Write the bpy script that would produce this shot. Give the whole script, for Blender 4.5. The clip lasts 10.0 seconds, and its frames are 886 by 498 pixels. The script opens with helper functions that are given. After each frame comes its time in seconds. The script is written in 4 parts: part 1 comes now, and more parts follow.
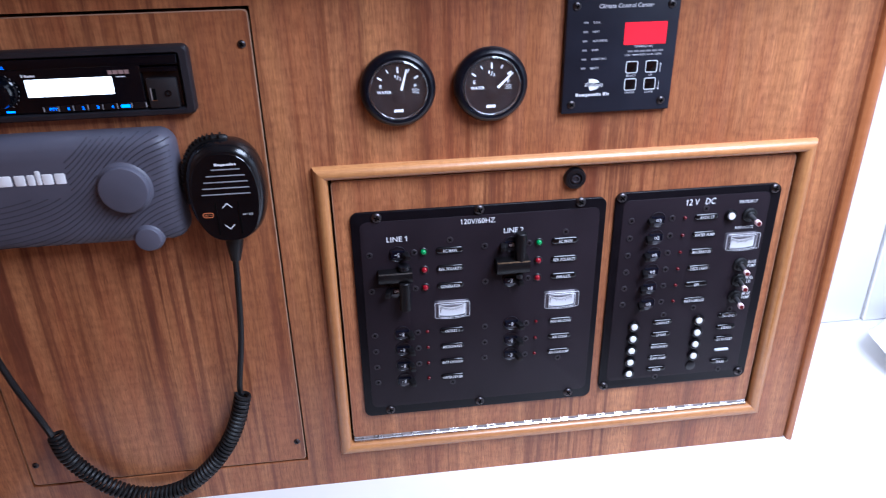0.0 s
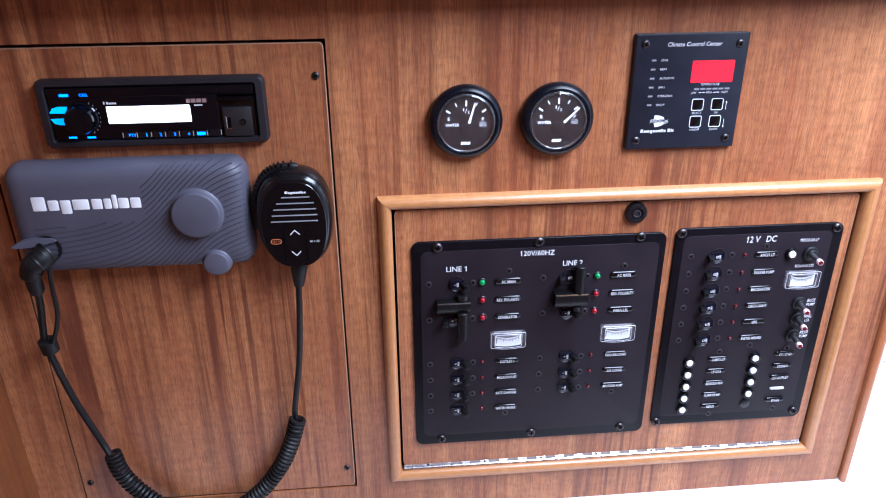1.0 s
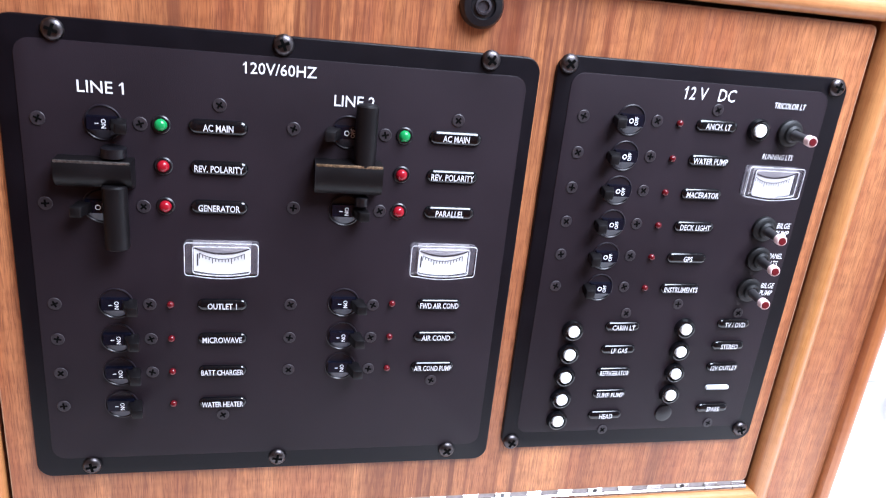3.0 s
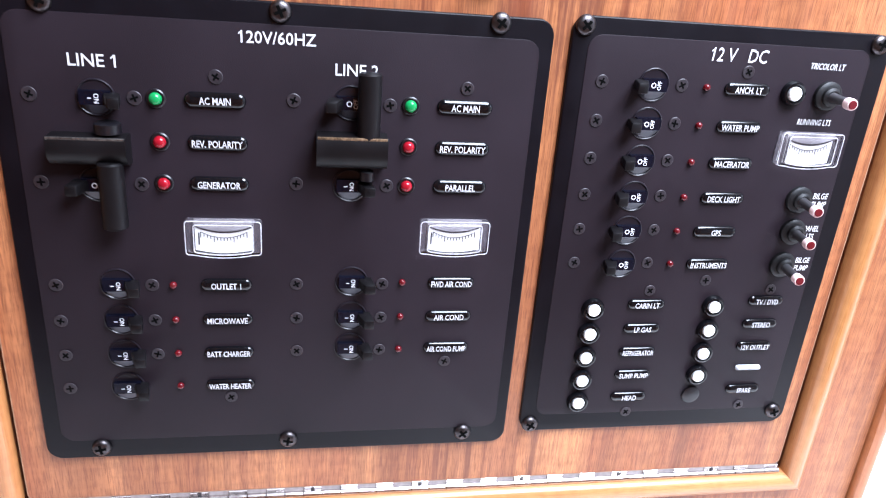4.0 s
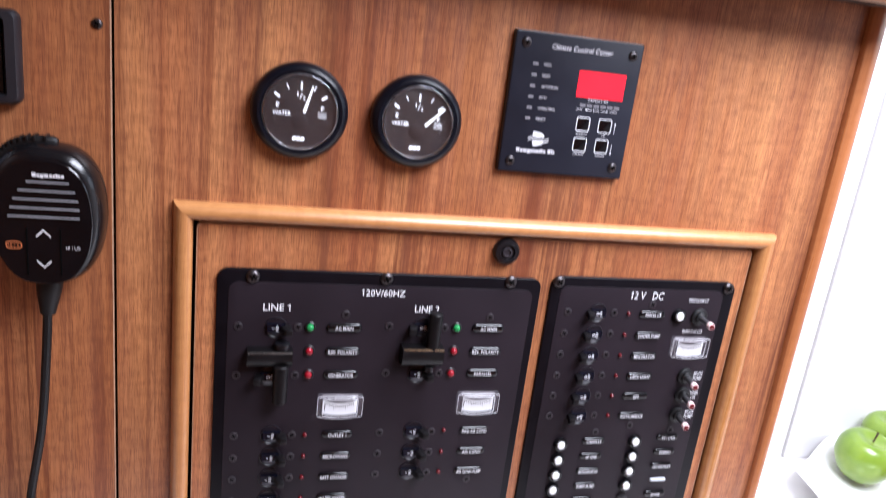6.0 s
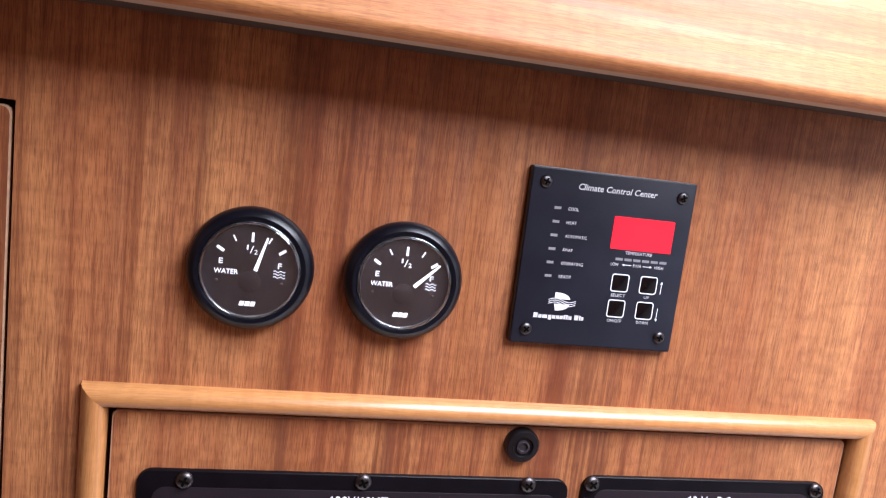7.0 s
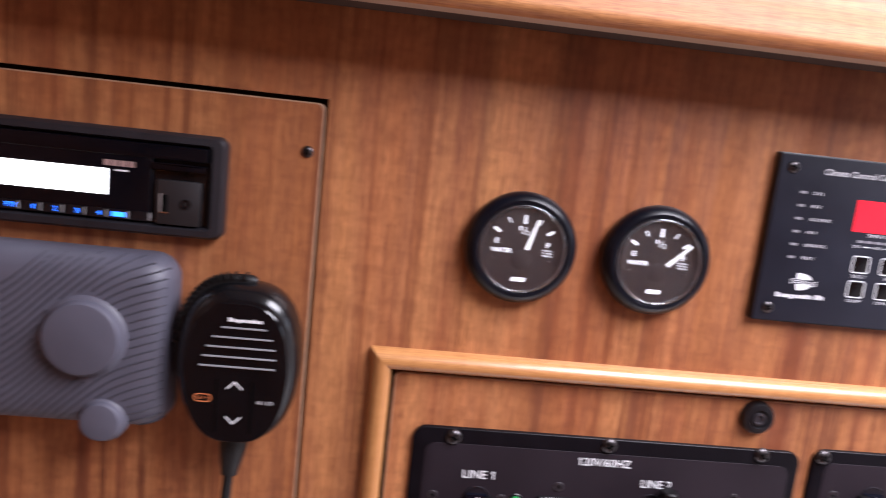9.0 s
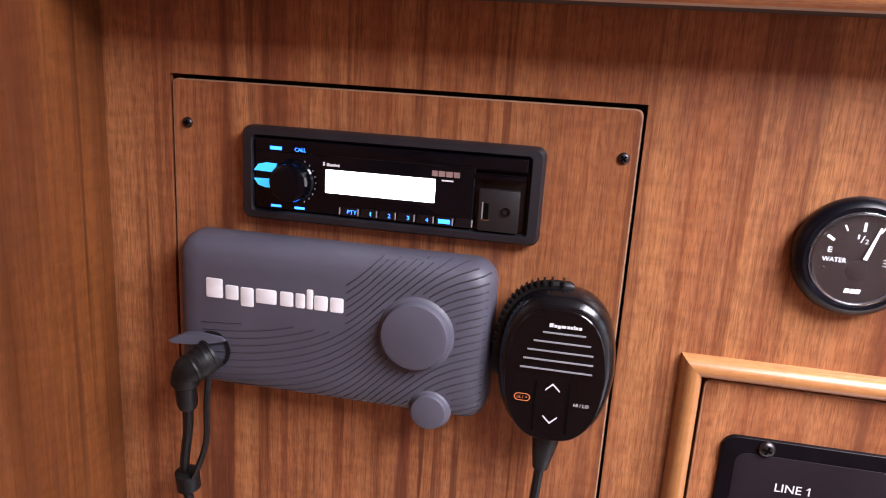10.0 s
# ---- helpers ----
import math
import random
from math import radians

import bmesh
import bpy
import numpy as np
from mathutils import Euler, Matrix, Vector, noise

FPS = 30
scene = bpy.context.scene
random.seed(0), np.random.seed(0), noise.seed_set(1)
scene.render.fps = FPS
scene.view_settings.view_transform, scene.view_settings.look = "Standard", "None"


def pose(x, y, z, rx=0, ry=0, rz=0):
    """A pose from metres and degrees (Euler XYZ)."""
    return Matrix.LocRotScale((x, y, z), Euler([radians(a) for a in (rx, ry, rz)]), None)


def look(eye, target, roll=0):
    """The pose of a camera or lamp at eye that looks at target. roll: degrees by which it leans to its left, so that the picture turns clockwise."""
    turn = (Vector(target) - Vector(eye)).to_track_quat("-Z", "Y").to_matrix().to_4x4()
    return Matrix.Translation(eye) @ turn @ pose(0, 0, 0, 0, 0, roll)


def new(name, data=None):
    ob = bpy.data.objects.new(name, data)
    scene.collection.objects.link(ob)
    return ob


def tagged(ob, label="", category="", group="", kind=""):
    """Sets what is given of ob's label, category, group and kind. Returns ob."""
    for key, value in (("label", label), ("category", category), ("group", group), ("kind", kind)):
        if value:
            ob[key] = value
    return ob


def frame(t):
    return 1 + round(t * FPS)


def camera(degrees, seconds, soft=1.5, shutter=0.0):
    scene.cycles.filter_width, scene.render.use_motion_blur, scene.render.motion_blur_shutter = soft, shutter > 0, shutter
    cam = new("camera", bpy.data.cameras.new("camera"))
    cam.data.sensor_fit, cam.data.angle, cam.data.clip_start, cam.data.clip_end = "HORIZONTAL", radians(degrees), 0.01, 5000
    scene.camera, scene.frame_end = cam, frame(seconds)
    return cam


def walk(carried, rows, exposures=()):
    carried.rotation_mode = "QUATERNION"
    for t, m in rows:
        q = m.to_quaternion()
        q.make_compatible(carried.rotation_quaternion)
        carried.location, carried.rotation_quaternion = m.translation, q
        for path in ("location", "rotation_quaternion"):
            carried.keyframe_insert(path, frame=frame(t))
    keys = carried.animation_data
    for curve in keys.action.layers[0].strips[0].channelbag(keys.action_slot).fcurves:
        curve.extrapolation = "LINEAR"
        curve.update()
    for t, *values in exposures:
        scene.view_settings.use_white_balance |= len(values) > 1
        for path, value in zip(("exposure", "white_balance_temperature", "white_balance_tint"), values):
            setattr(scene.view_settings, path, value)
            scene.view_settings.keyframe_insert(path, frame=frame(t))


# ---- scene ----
cam = camera(63.0, 10.0, soft=1.05, shutter=0.3)
PATH = [
    (0, (0.0464, -0.6596, 0.2337), (0.2485, 1.0552, -0.6285), -1.09),
    (0.5, (0.0199, -0.6629, 0.2566), (0.1759, 1.0617, -0.5956), 0.11),
    (1, (0.0081, -0.6569, 0.2429), (0.1561, 1.0906, -0.5630), -0.42),
    (1.5, (0.0154, -0.5833, 0.1779), (0.2933, 1.1434, -0.6382), -0.86),
    (2, (0.0861, -0.4659, 0.0853), (0.4878, 1.2614, -0.6764), 2.35),
    (2.5, (0.1611, -0.4046, 0.0122), (0.5748, 1.3600, -0.6510), 4.60),
    (2.7, (0.1611, -0.3914, -0.0055), (0.5930, 1.3773, -0.6459), 5.86),
    (3.8, (0.1706, -0.3532, -0.0297), (0.5597, 1.3847, -0.7733), 5.66),
    (4, (0.1775, -0.3603, -0.0254), (0.5146, 1.3955, -0.7523), 4.56),
    (4.5, (0.1785, -0.3758, -0.0198), (0.4893, 1.4016, -0.7047), 3.82),
    (5, (0.1494, -0.4038, 0.0054), (0.4929, 1.3913, -0.6144), 4.23),
    (5.5, (0.0956, -0.4591, 0.0432), (0.6102, 1.2891, -0.5925), 6.45),
    (6, (0.0550, -0.5382, 0.1346), (0.5517, 1.2460, -0.4085), 7.08),
    (6.2, (0.0700, -0.4952, 0.1550), (0.5397, 1.3095, -0.3423), 7.32),
    (7.3, (0.1062, -0.4083, 0.1517), (0.4786, 1.4689, -0.0982), 6.76),
    (7.5, (0.1054, -0.4065, 0.1556), (0.4594, 1.4723, -0.1081), 6.55),
    (8, (0.0933, -0.4097, 0.1625), (0.4311, 1.4665, -0.1386), 6.58),
    (8.5, (0.0693, -0.4250, 0.1631), (0.3900, 1.4488, -0.1699), 6.76),
    (9, (-0.0018, -0.4380, 0.1412), (0.1698, 1.4554, -0.1911), 6.32),
    (9.5, (-0.0485, -0.4363, 0.1669), (-0.3026, 1.4127, -0.3246), 3.86),
    (10, (-0.0726, -0.4415, 0.1630), (-0.4131, 1.3971, -0.3148), 3.46),
]
EXPOSURES = (
    (0.0, 0.25, 5450, 12), (1.0, 0.58, 5500, 12), (2.0, 0.74, 5800, 12), (2.5, 0.84, 6000, 11), (4.5, 1.30, 5950, 10), (5.0, 1.40, 5850, 10),
    (5.5, 1.12, 6400, 12), (6.0, 0.58, 6400, 14), (7.5, 0.50, 6450, 13), (8.5, 0.53, 6550, 18), (9.0, 0.57, 6750, 19), (9.5, 0.66, 6850, 19), (10.0, 0.80, 6900, 20),
)
walk(cam, [(t, look(eye, target, roll)) for t, eye, target, roll in PATH], EXPOSURES)

# ---- exposure and light ----
world = bpy.data.worlds.new("sky")
scene.world = world
world.use_nodes = True
sky = world.node_tree.nodes.new("ShaderNodeTexSky")
sky.sky_type, sky.sun_disc = "NISHITA", False
sky.sun_elevation, sky.sun_rotation = radians(50), radians(120)
world.node_tree.links.new(sky.outputs[0], world.node_tree.nodes["Background"].inputs[0])
world.node_tree.nodes["Background"].inputs[1].default_value = 0.1


def area_lamp(name, size_x, size_y, energy, colour, m):
    data = bpy.data.lights.new(name, "AREA")
    data.shape, data.size, data.size_y, data.energy, data.color = "RECTANGLE", size_x, size_y, energy, colour
    ob = new(name, data)
    ob.matrix_world = m
    return ob


# assumed, unseen sources: daylight from overhead and an added weak side fill
area_lamp("overhead_light", 0.62, 0.74, 26.0, (0.90, 0.96, 1.08), look((0.62, -0.52, 0.66), (0.62, -0.519, 0.0)))
area_lamp("side_fill_light", 0.9, 0.40, 1.0, (0.90, 0.96, 1.10), look((1.67, -0.40, 0.42), (0.6, -0.40, 0.42)))


# ---- materials ----
def simple(name, colour, rough=0.5, metal=0.0, emit=0.0, vary=0.12, scale=60.0, bump=0.0, bump_scale=900.0, coat=0.0, spec=0.5):
    """A plain surface with slight uneven tone, uneven gloss and fine relief."""
    m = bpy.data.materials.new(name)
    m.use_nodes = True
    n, l = m.node_tree.nodes, m.node_tree.links
    b = n["Principled BSDF"]
    b.inputs["Metallic"].default_value = metal
    b.inputs["Coat Weight"].default_value = coat
    b.inputs["Coat Roughness"].default_value = 0.06
    b.inputs["Specular IOR Level"].default_value = spec
    geo = n.new("ShaderNodeNewGeometry")
    tex = n.new("ShaderNodeTexNoise")
    tex.inputs["Scale"].default_value, tex.inputs["Detail"].default_value = scale, 6
    l.new(geo.outputs["Position"], tex.inputs["Vector"])
    ramp = n.new("ShaderNodeMapRange")
    ramp.inputs[1].default_value, ramp.inputs[2].default_value = 0.3, 0.7
    ramp.inputs[3].default_value, ramp.inputs[4].default_value = 1 - vary, 1 + vary
    l.new(tex.outputs[0], ramp.inputs[0])
    mul = n.new("ShaderNodeMix")
    mul.data_type, mul.blend_type = "RGBA", "MULTIPLY"
    mul.inputs[0].default_value = 1.0
    mul.inputs[6].default_value = (*colour, 1)
    l.new(ramp.outputs[0], mul.inputs[7])
    l.new(mul.outputs[2], b.inputs["Base Color"])
    gloss = n.new("ShaderNodeMapRange")
    gloss.inputs[3].default_value, gloss.inputs[4].default_value = max(rough - 0.06, 0.02), rough + 0.06
    l.new(tex.outputs[0], gloss.inputs[0])
    l.new(gloss.outputs[0], b.inputs["Roughness"])
    if emit:
        b.inputs["Emission Color"].default_value = (*colour, 1)
        b.inputs["Emission Strength"].default_value = emit
    if bump:
        fine = n.new("ShaderNodeTexNoise")
        fine.inputs["Scale"].default_value, fine.inputs["Detail"].default_value = bump_scale, 3
        l.new(geo.outputs["Position"], fine.inputs["Vector"])
        bp = n.new("ShaderNodeBump")
        bp.inputs["Strength"].default_value, bp.inputs["Distance"].default_value = bump, 0.0006
        l.new(fine.outputs[0], bp.inputs["Height"])
        l.new(bp.outputs[0], b.inputs["Normal"])
    return m


def wood(name, light, mid, dark, along="z", streak=1.0, rough=0.4, fine=0.35, coat=0.15):
    """Veneer with long grain: broad bands, dark streaks, fine pores."""
    m = bpy.data.materials.new(name)
    m.use_nodes = True
    n, l = m.node_tree.nodes, m.node_tree.links
    b = n["Principled BSDF"]
    geo = n.new("ShaderNodeNewGeometry")

    def grain(across, length, detail, distort, offset=0.0):
        s = {"x": (length, across, across), "y": (across, length, across), "z": (across, across, length)}[along]
        mp = n.new("ShaderNodeMapping")
        mp.inputs["Scale"].default_value = s
        mp.inputs["Location"].default_value = (offset, offset * 0.7, offset * 1.3)
        l.new(geo.outputs["Position"], mp.inputs["Vector"])
        t = n.new("ShaderNodeTexNoise")
        t.inputs["Scale"].default_value, t.inputs["Detail"].default_value = 1.0, detail
        t.inputs["Distortion"].default_value = distort
        l.new(mp.outputs[0], t.inputs["Vector"])
        return t.outputs[0]

    def ranged(value, a, c, lo, hi):
        r = n.new("ShaderNodeMapRange")
        for k, v in zip((1, 2, 3, 4), (a, c, lo, hi)):
            r.inputs[k].default_value = v
        l.new(value, r.inputs[0])
        return r.outputs[0]

    def mixed(fac, a, c):
        x = n.new("ShaderNodeMix")
        x.data_type = "RGBA"
        for socket, v in ((0, fac), (6, a), (7, c)):
            if isinstance(v, tuple):
                x.inputs[socket].default_value = (*v, 1)
            else:
                l.new(v, x.inputs[socket])
        return x.outputs[2]

    def product(a, c):
        x = n.new("ShaderNodeMath")
        x.operation, x.use_clamp = "MULTIPLY", True
        l.new(a, x.inputs[0])
        l.new(c, x.inputs[1])
        return x.outputs[0]

    ruddy = (mid[0] * 0.98, mid[1] * 0.80, mid[2] * 0.88)
    bands = ranged(grain(14, 0.9, 4, 1.0), 0.41, 0.59, 0, 1)
    body = mixed(bands, light, mid)
    zones = ranged(grain(9, 1.2, 3, 0.6, 11.3), 0.38, 0.64, 0.15, 1.5)
    streaks = product(ranged(grain(50, 1.1, 5, 0.7, 3.1), 0.53, 0.66, 0, 0.66 * streak), zones)
    body = mixed(streaks, body, dark)
    veins = product(ranged(grain(180, 3.0, 4, 0.3, 7.7), 0.53, 0.64, 0, 0.60 * streak), zones)
    body = mixed(veins, body, dark)
    tint = ranged(grain(22, 2.6, 4, 1.2, 14.9), 0.42, 0.66, 0, 0.55 * streak)
    body = mixed(tint, body, ruddy)
    lines = ranged(grain(480, 5, 4, 0.3, 4.4), 0.42, 0.66, 0, 0.28)
    body = mixed(lines, body, dark)
    fleck = ranged(grain(620, 40, 4, 0.0, 9.2), 0.50, 0.68, 0, 0.13)
    body = mixed(fleck, body, light)
    dashes = ranged(grain(1750, 110, 3, 0.0, 6.3), 0.50, 0.62, 0, 1.1 * fine)
    body = mixed(dashes, body, dark)
    ripple = ranged(grain(60, 150, 4, 0.4, 2.6), 0.42, 0.66, 0, 0.24)
    body = mixed(ripple, body, dark)
    pores_v = grain(1700, 60, 4, 0.0, 1.9)
    pores = ranged(pores_v, 0.50, 0.68, 0, fine)
    body = mixed(pores, body, dark)
    l.new(body, b.inputs["Base Color"])
    l.new(ranged(grain(160, 6, 3, 0.2, 5.0), 0.3, 0.7, rough - 0.06, rough + 0.1), b.inputs["Roughness"])
    b.inputs["Coat Weight"].default_value = coat
    b.inputs["Coat Roughness"].default_value = 0.25
    bp = n.new("ShaderNodeBump")
    bp.inputs["Strength"].default_value, bp.inputs["Distance"].default_value = 0.12, 0.0004
    l.new(pores_v, bp.inputs["Height"])
    l.new(bp.outputs[0], b.inputs["Normal"])
    return m


def clear(name, rough=0.03, tint=(1, 1, 1), ior=1.47):
    m = bpy.data.materials.new(name)
    m.use_nodes = True
    b = m.node_tree.nodes["Principled BSDF"]
    b.inputs["Base Color"].default_value = (*tint, 1)
    b.inputs["Roughness"].default_value, b.inputs["IOR"].default_value = rough, ior
    b.inputs["Transmission Weight"].default_value = 1.0
    return m


TEAK = wood("teak_veneer", (0.61, 0.259, 0.101), (0.385, 0.139, 0.052), (0.120, 0.031, 0.015), streak=0.95, fine=0.40)
# side bulkhead's teak, darkened in colour for the shade it lies in
TEAK_SHADED = wood("shaded_teak_veneer", (0.21, 0.066, 0.017), (0.135, 0.039, 0.010), (0.055, 0.014, 0.005), fine=0.3)
TEAK_TRIM = wood("teak_moulding_x", (0.60, 0.29, 0.105), (0.50, 0.225, 0.078), (0.30, 0.11, 0.035), "x", 0.5, 0.32, 0.3, 0.4)
TEAK_TRIM_Z = wood("teak_moulding_z", (0.60, 0.29, 0.105), (0.50, 0.225, 0.078), (0.30, 0.11, 0.035), "z", 0.5, 0.32, 0.3, 0.4)
EDGE = simple("raw_veneer_edge", (0.40, 0.23, 0.14), 0.6, vary=0.2, scale=200)
FASCIA_WOOD = wood("fascia_teak", (0.56, 0.240, 0.081), (0.47, 0.180, 0.057), (0.24, 0.074, 0.023), "x", 0.5, 0.55, 0.42, 0.04)
EDGE_TRIM = wood("edge_trim_teak", (0.50, 0.20, 0.075), (0.42, 0.15, 0.052), (0.25, 0.075, 0.025), "z", 0.5, 0.3, 0.2, 0.4)
CEILING_BEIGE = simple("low_bounce_beige", (0.36, 0.31, 0.27), 0.7, vary=0.05, scale=20, bump=0.15)
GELCOAT = simple("white_gelcoat", (0.80, 0.78, 0.77), 0.32, vary=0.03, scale=9, bump=0.08, bump_scale=350, coat=0.2)
LINER = simple("beige_liner", (0.46, 0.33, 0.235), 0.6, vary=0.06, bump=0.2, bump_scale=700)
GAP_SHADE = simple("gap_shade_brown", (0.05, 0.024, 0.014), 0.9)
PANEL_RIM = simple("black_gloss_rim", (0.0036, 0.0028, 0.0044), 0.36, vary=0.2, bump=0.05, spec=0.16)
PANEL_FACE = simple("charcoal_panel_film", (0.0146, 0.0099, 0.0134), 0.46, vary=0.18, scale=14, spec=0.17, bump=0.15, bump_scale=2500)
BLACK = simple("black_plastic", (0.0035, 0.0032, 0.0048), 0.36, vary=0.2, bump=0.06)
BLACK_GLOSS = simple("black_gloss_plastic", (0.003, 0.003, 0.004), 0.13, vary=0.2)
BLACK_RUBBER = simple("black_rubber", (0.0045, 0.0043, 0.0048), 0.5, vary=0.25, bump=0.15, spec=0.35)
SCREW = simple("blackened_screw_steel", (0.080, 0.072, 0.074), 0.38, metal=1.0, vary=0.3, scale=500)
SCREW_DARK = simple("black_screw", (0.023, 0.018, 0.022), 0.46, metal=0.1, vary=0.3, scale=500)
# near-black used as painted shade for screw crosses, key grooves and socket
SLOT_SHADE = simple("slot_shade_black", (0.0015, 0.0015, 0.0015), 0.9, spec=0.05)
# grey base paints the reflection on each breaker's lower slope
WELL = simple("well_reflection_grey", (0.050, 0.052, 0.068), 0.4, vary=0.15, spec=0.5)
NAVY = simple("navy_breaker_rocker", (0.0030, 0.0034, 0.0085), 0.25, vary=0.15, spec=0.3)
# steel toned down in colour for the shaded gaps of the hinge
STEEL_SHADE = simple("shaded_hinge_steel", (0.30, 0.26, 0.25), 0.45, vary=0.2, scale=300)
STEEL = simple("stainless_hinge", (0.66, 0.63, 0.62), 0.24, metal=1.0, vary=0.12, scale=300)
INK = simple("white_print", (0.80, 0.80, 0.82), 0.5, vary=0.05)
LABEL_INK = simple("greyer_label_print", (0.60, 0.59, 0.62), 0.5, vary=0.3, scale=600)
INK_GREY = simple("grey_print", (0.22, 0.21, 0.23), 0.5, vary=0.1)
WHITE_PLASTIC = simple("white_plastic", (0.82, 0.81, 0.80), 0.3, vary=0.04)
METER_BACK = simple("grey_meter_back", (0.17, 0.155, 0.165), 0.25, vary=0.1)
METER_FACE = simple("lit_meter_face", (0.66, 0.65, 0.67), 0.4, emit=0.04, vary=0.02)
METER_HAZE = simple("acrylic_haze_grey", (0.050, 0.044, 0.052), 0.25, vary=0.2, scale=200, spec=0.6)
METER_INK = simple("dark_meter_print", (0.05, 0.045, 0.05), 0.5)
CASE_GLINT = simple("acrylic_glint_grey", (0.55, 0.54, 0.56), 0.15, vary=0.3, scale=400, spec=0.8)
CLEAR = clear("clear_acrylic")
GREEN_LED = simple("green_lens", (0.012, 0.22, 0.06), 0.18, emit=0.10, vary=0.05)
RED_LED = simple("red_lens", (0.25, 0.005, 0.013), 0.18, emit=0.05, vary=0.05)
RED_DIM = simple("dark_red_lens", (0.095, 0.004, 0.007), 0.2, vary=0.1)


# ---- building helpers ----
def thing(name, loc, label, category, group="", kind=""):
    ob = new(name)
    ob.empty_display_size = 0.02
    ob.location = loc
    return tagged(ob, label, category, group, kind)


def finish(name, bm, material, smooth=35):
    me = bpy.data.meshes.new(name)
    bmesh.ops.recalc_face_normals(bm, faces=bm.faces)
    bm.to_mesh(me)
    bm.free()
    me.materials.append(material)
    if smooth:
        for p in me.polygons:
            p.use_smooth = True
        me.set_sharp_from_angle(angle=radians(smooth))
    return me


def part(name, bm, material, parent, label="", loc=(0, 0, 0), smooth=35):
    """Links a bmesh, or a mesh that is there already, as one object under its thing."""
    me = bm if isinstance(bm, bpy.types.Mesh) else finish(name, bm, material, smooth)
    ob = new(name, me)
    ob.parent, ob.location = parent, loc
    return tagged(ob, label)


def box(x0, x1, y0, y1, z0, z1, bevel=0.0, seg=2, bm=None):
    one = bmesh.new()
    bmesh.ops.create_cube(one, size=1, matrix=Matrix.Translation(((x0 + x1) / 2, (y0 + y1) / 2, (z0 + z1) / 2)) @ Matrix.Diagonal((x1 - x0, y1 - y0, z1 - z0, 1)))
    if bevel:
        bmesh.ops.bevel(one, geom=one.edges[:], offset=bevel, segments=seg, affect="EDGES", profile=0.5)
    return merged(bm, one)


def merged(bm, one):
    if bm is None:
        return one
    tmp = bpy.data.meshes.new("tmp")
    one.to_mesh(tmp)
    one.free()
    bm.from_mesh(tmp)
    bpy.data.meshes.remove(tmp)
    return bm


def rings(bm, loops, cap_first=True, cap_last=True):
    """Skins closed loops of equally many points."""
    rows = [[bm.verts.new(p) for p in loop] for loop in loops]
    for a, b in zip(rows, rows[1:]):
        for i in range(len(a)):
            j = (i + 1) % len(a)
            bm.faces.new((a[i], a[j], b[j], b[i]))
    if cap_first:
        bm.faces.new(rows[0])
    if cap_last:
        bm.faces.new(rows[-1])
    return bm


def rounded(w, h, r, seg=6):
    """Outline of a rounded rectangle in x, z."""
    r = max(min(r, w / 2 - 1e-5, h / 2 - 1e-5), 1e-5)
    pts = []
    for cx, cz, a0 in ((w / 2 - r, h / 2 - r, 0), (-w / 2 + r, h / 2 - r, 90), (-w / 2 + r, -h / 2 + r, 180), (w / 2 - r, -h / 2 + r, 270)):
        for k in range(seg + 1):
            a = radians(a0 + 90 * k / seg)
            pts.append((cx + r * math.cos(a), cz + r * math.sin(a)))
    return pts


def plate(w, h, r, y_back, y_front, bevel=0.001, seg=6, steps=3, bm=None, cx=0.0, cz=0.0):
    """A rounded plate facing -y, with a rounded front edge."""
    bm = bm or bmesh.new()
    loops = [(0.0, y_back)] + [(bevel * (1 - math.cos(radians(90 * k / steps))), y_front + bevel * (1 - math.sin(radians(90 * k / steps)))) for k in range(steps + 1)]
    return rings(bm, [[(cx + x, y, cz + z) for x, z in rounded(w - 2 * i, h - 2 * i, r - i, seg)] for i, y in loops])


def lathe(profile, seg=32, bm=None, cx=0.0, cz=0.0, caps=(True, True)):
    """Turned about the y axis; profile rows are radius, y."""
    bm = bm or bmesh.new()
    return rings(bm, [[(cx + r * math.cos(2 * math.pi * k / seg), y, cz + r * math.sin(2 * math.pi * k / seg)) for k in range(seg)] for r, y in profile], *caps)


def smooth_path(points, n):
    """Catmull-Rom through the points, n steps a stretch."""
    p = [Vector(q) for q in points]
    p = [p[0] * 2 - p[1], *p, p[-1] * 2 - p[-2]]
    out = []
    for a, b, c, d in zip(p, p[1:], p[2:], p[3:]):
        for k in range(n):
            t = k / n
            out.append(0.5 * (2 * b + (c - a) * t + (2 * a - 5 * b + 4 * c - d) * t * t + (3 * b - 3 * c + d - a) * t ** 3))
    return out + [p[-2]]


def tube(path, radius, seg=8, bm=None):
    """A round rod along the path; radius may be a list."""
    bm = bm or bmesh.new()
    rad = radius if isinstance(radius, list) else [radius] * len(path)
    up = Vector((0, -1, 0.013))
    loops = []
    for i, p in enumerate(path):
        d = (path[min(i + 1, len(path) - 1)] - path[max(i - 1, 0)]).normalized()
        side = d.cross(up)
        if side.length < 1e-4:
            side = d.cross(Vector((1, 0, 0)))
        side.normalize()
        up = side.cross(d).normalized()
        loops.append([p + rad[i] * (math.cos(2 * math.pi * k / seg) * side + math.sin(2 * math.pi * k / seg) * up) for k in range(seg)])
    return rings(bm, loops)


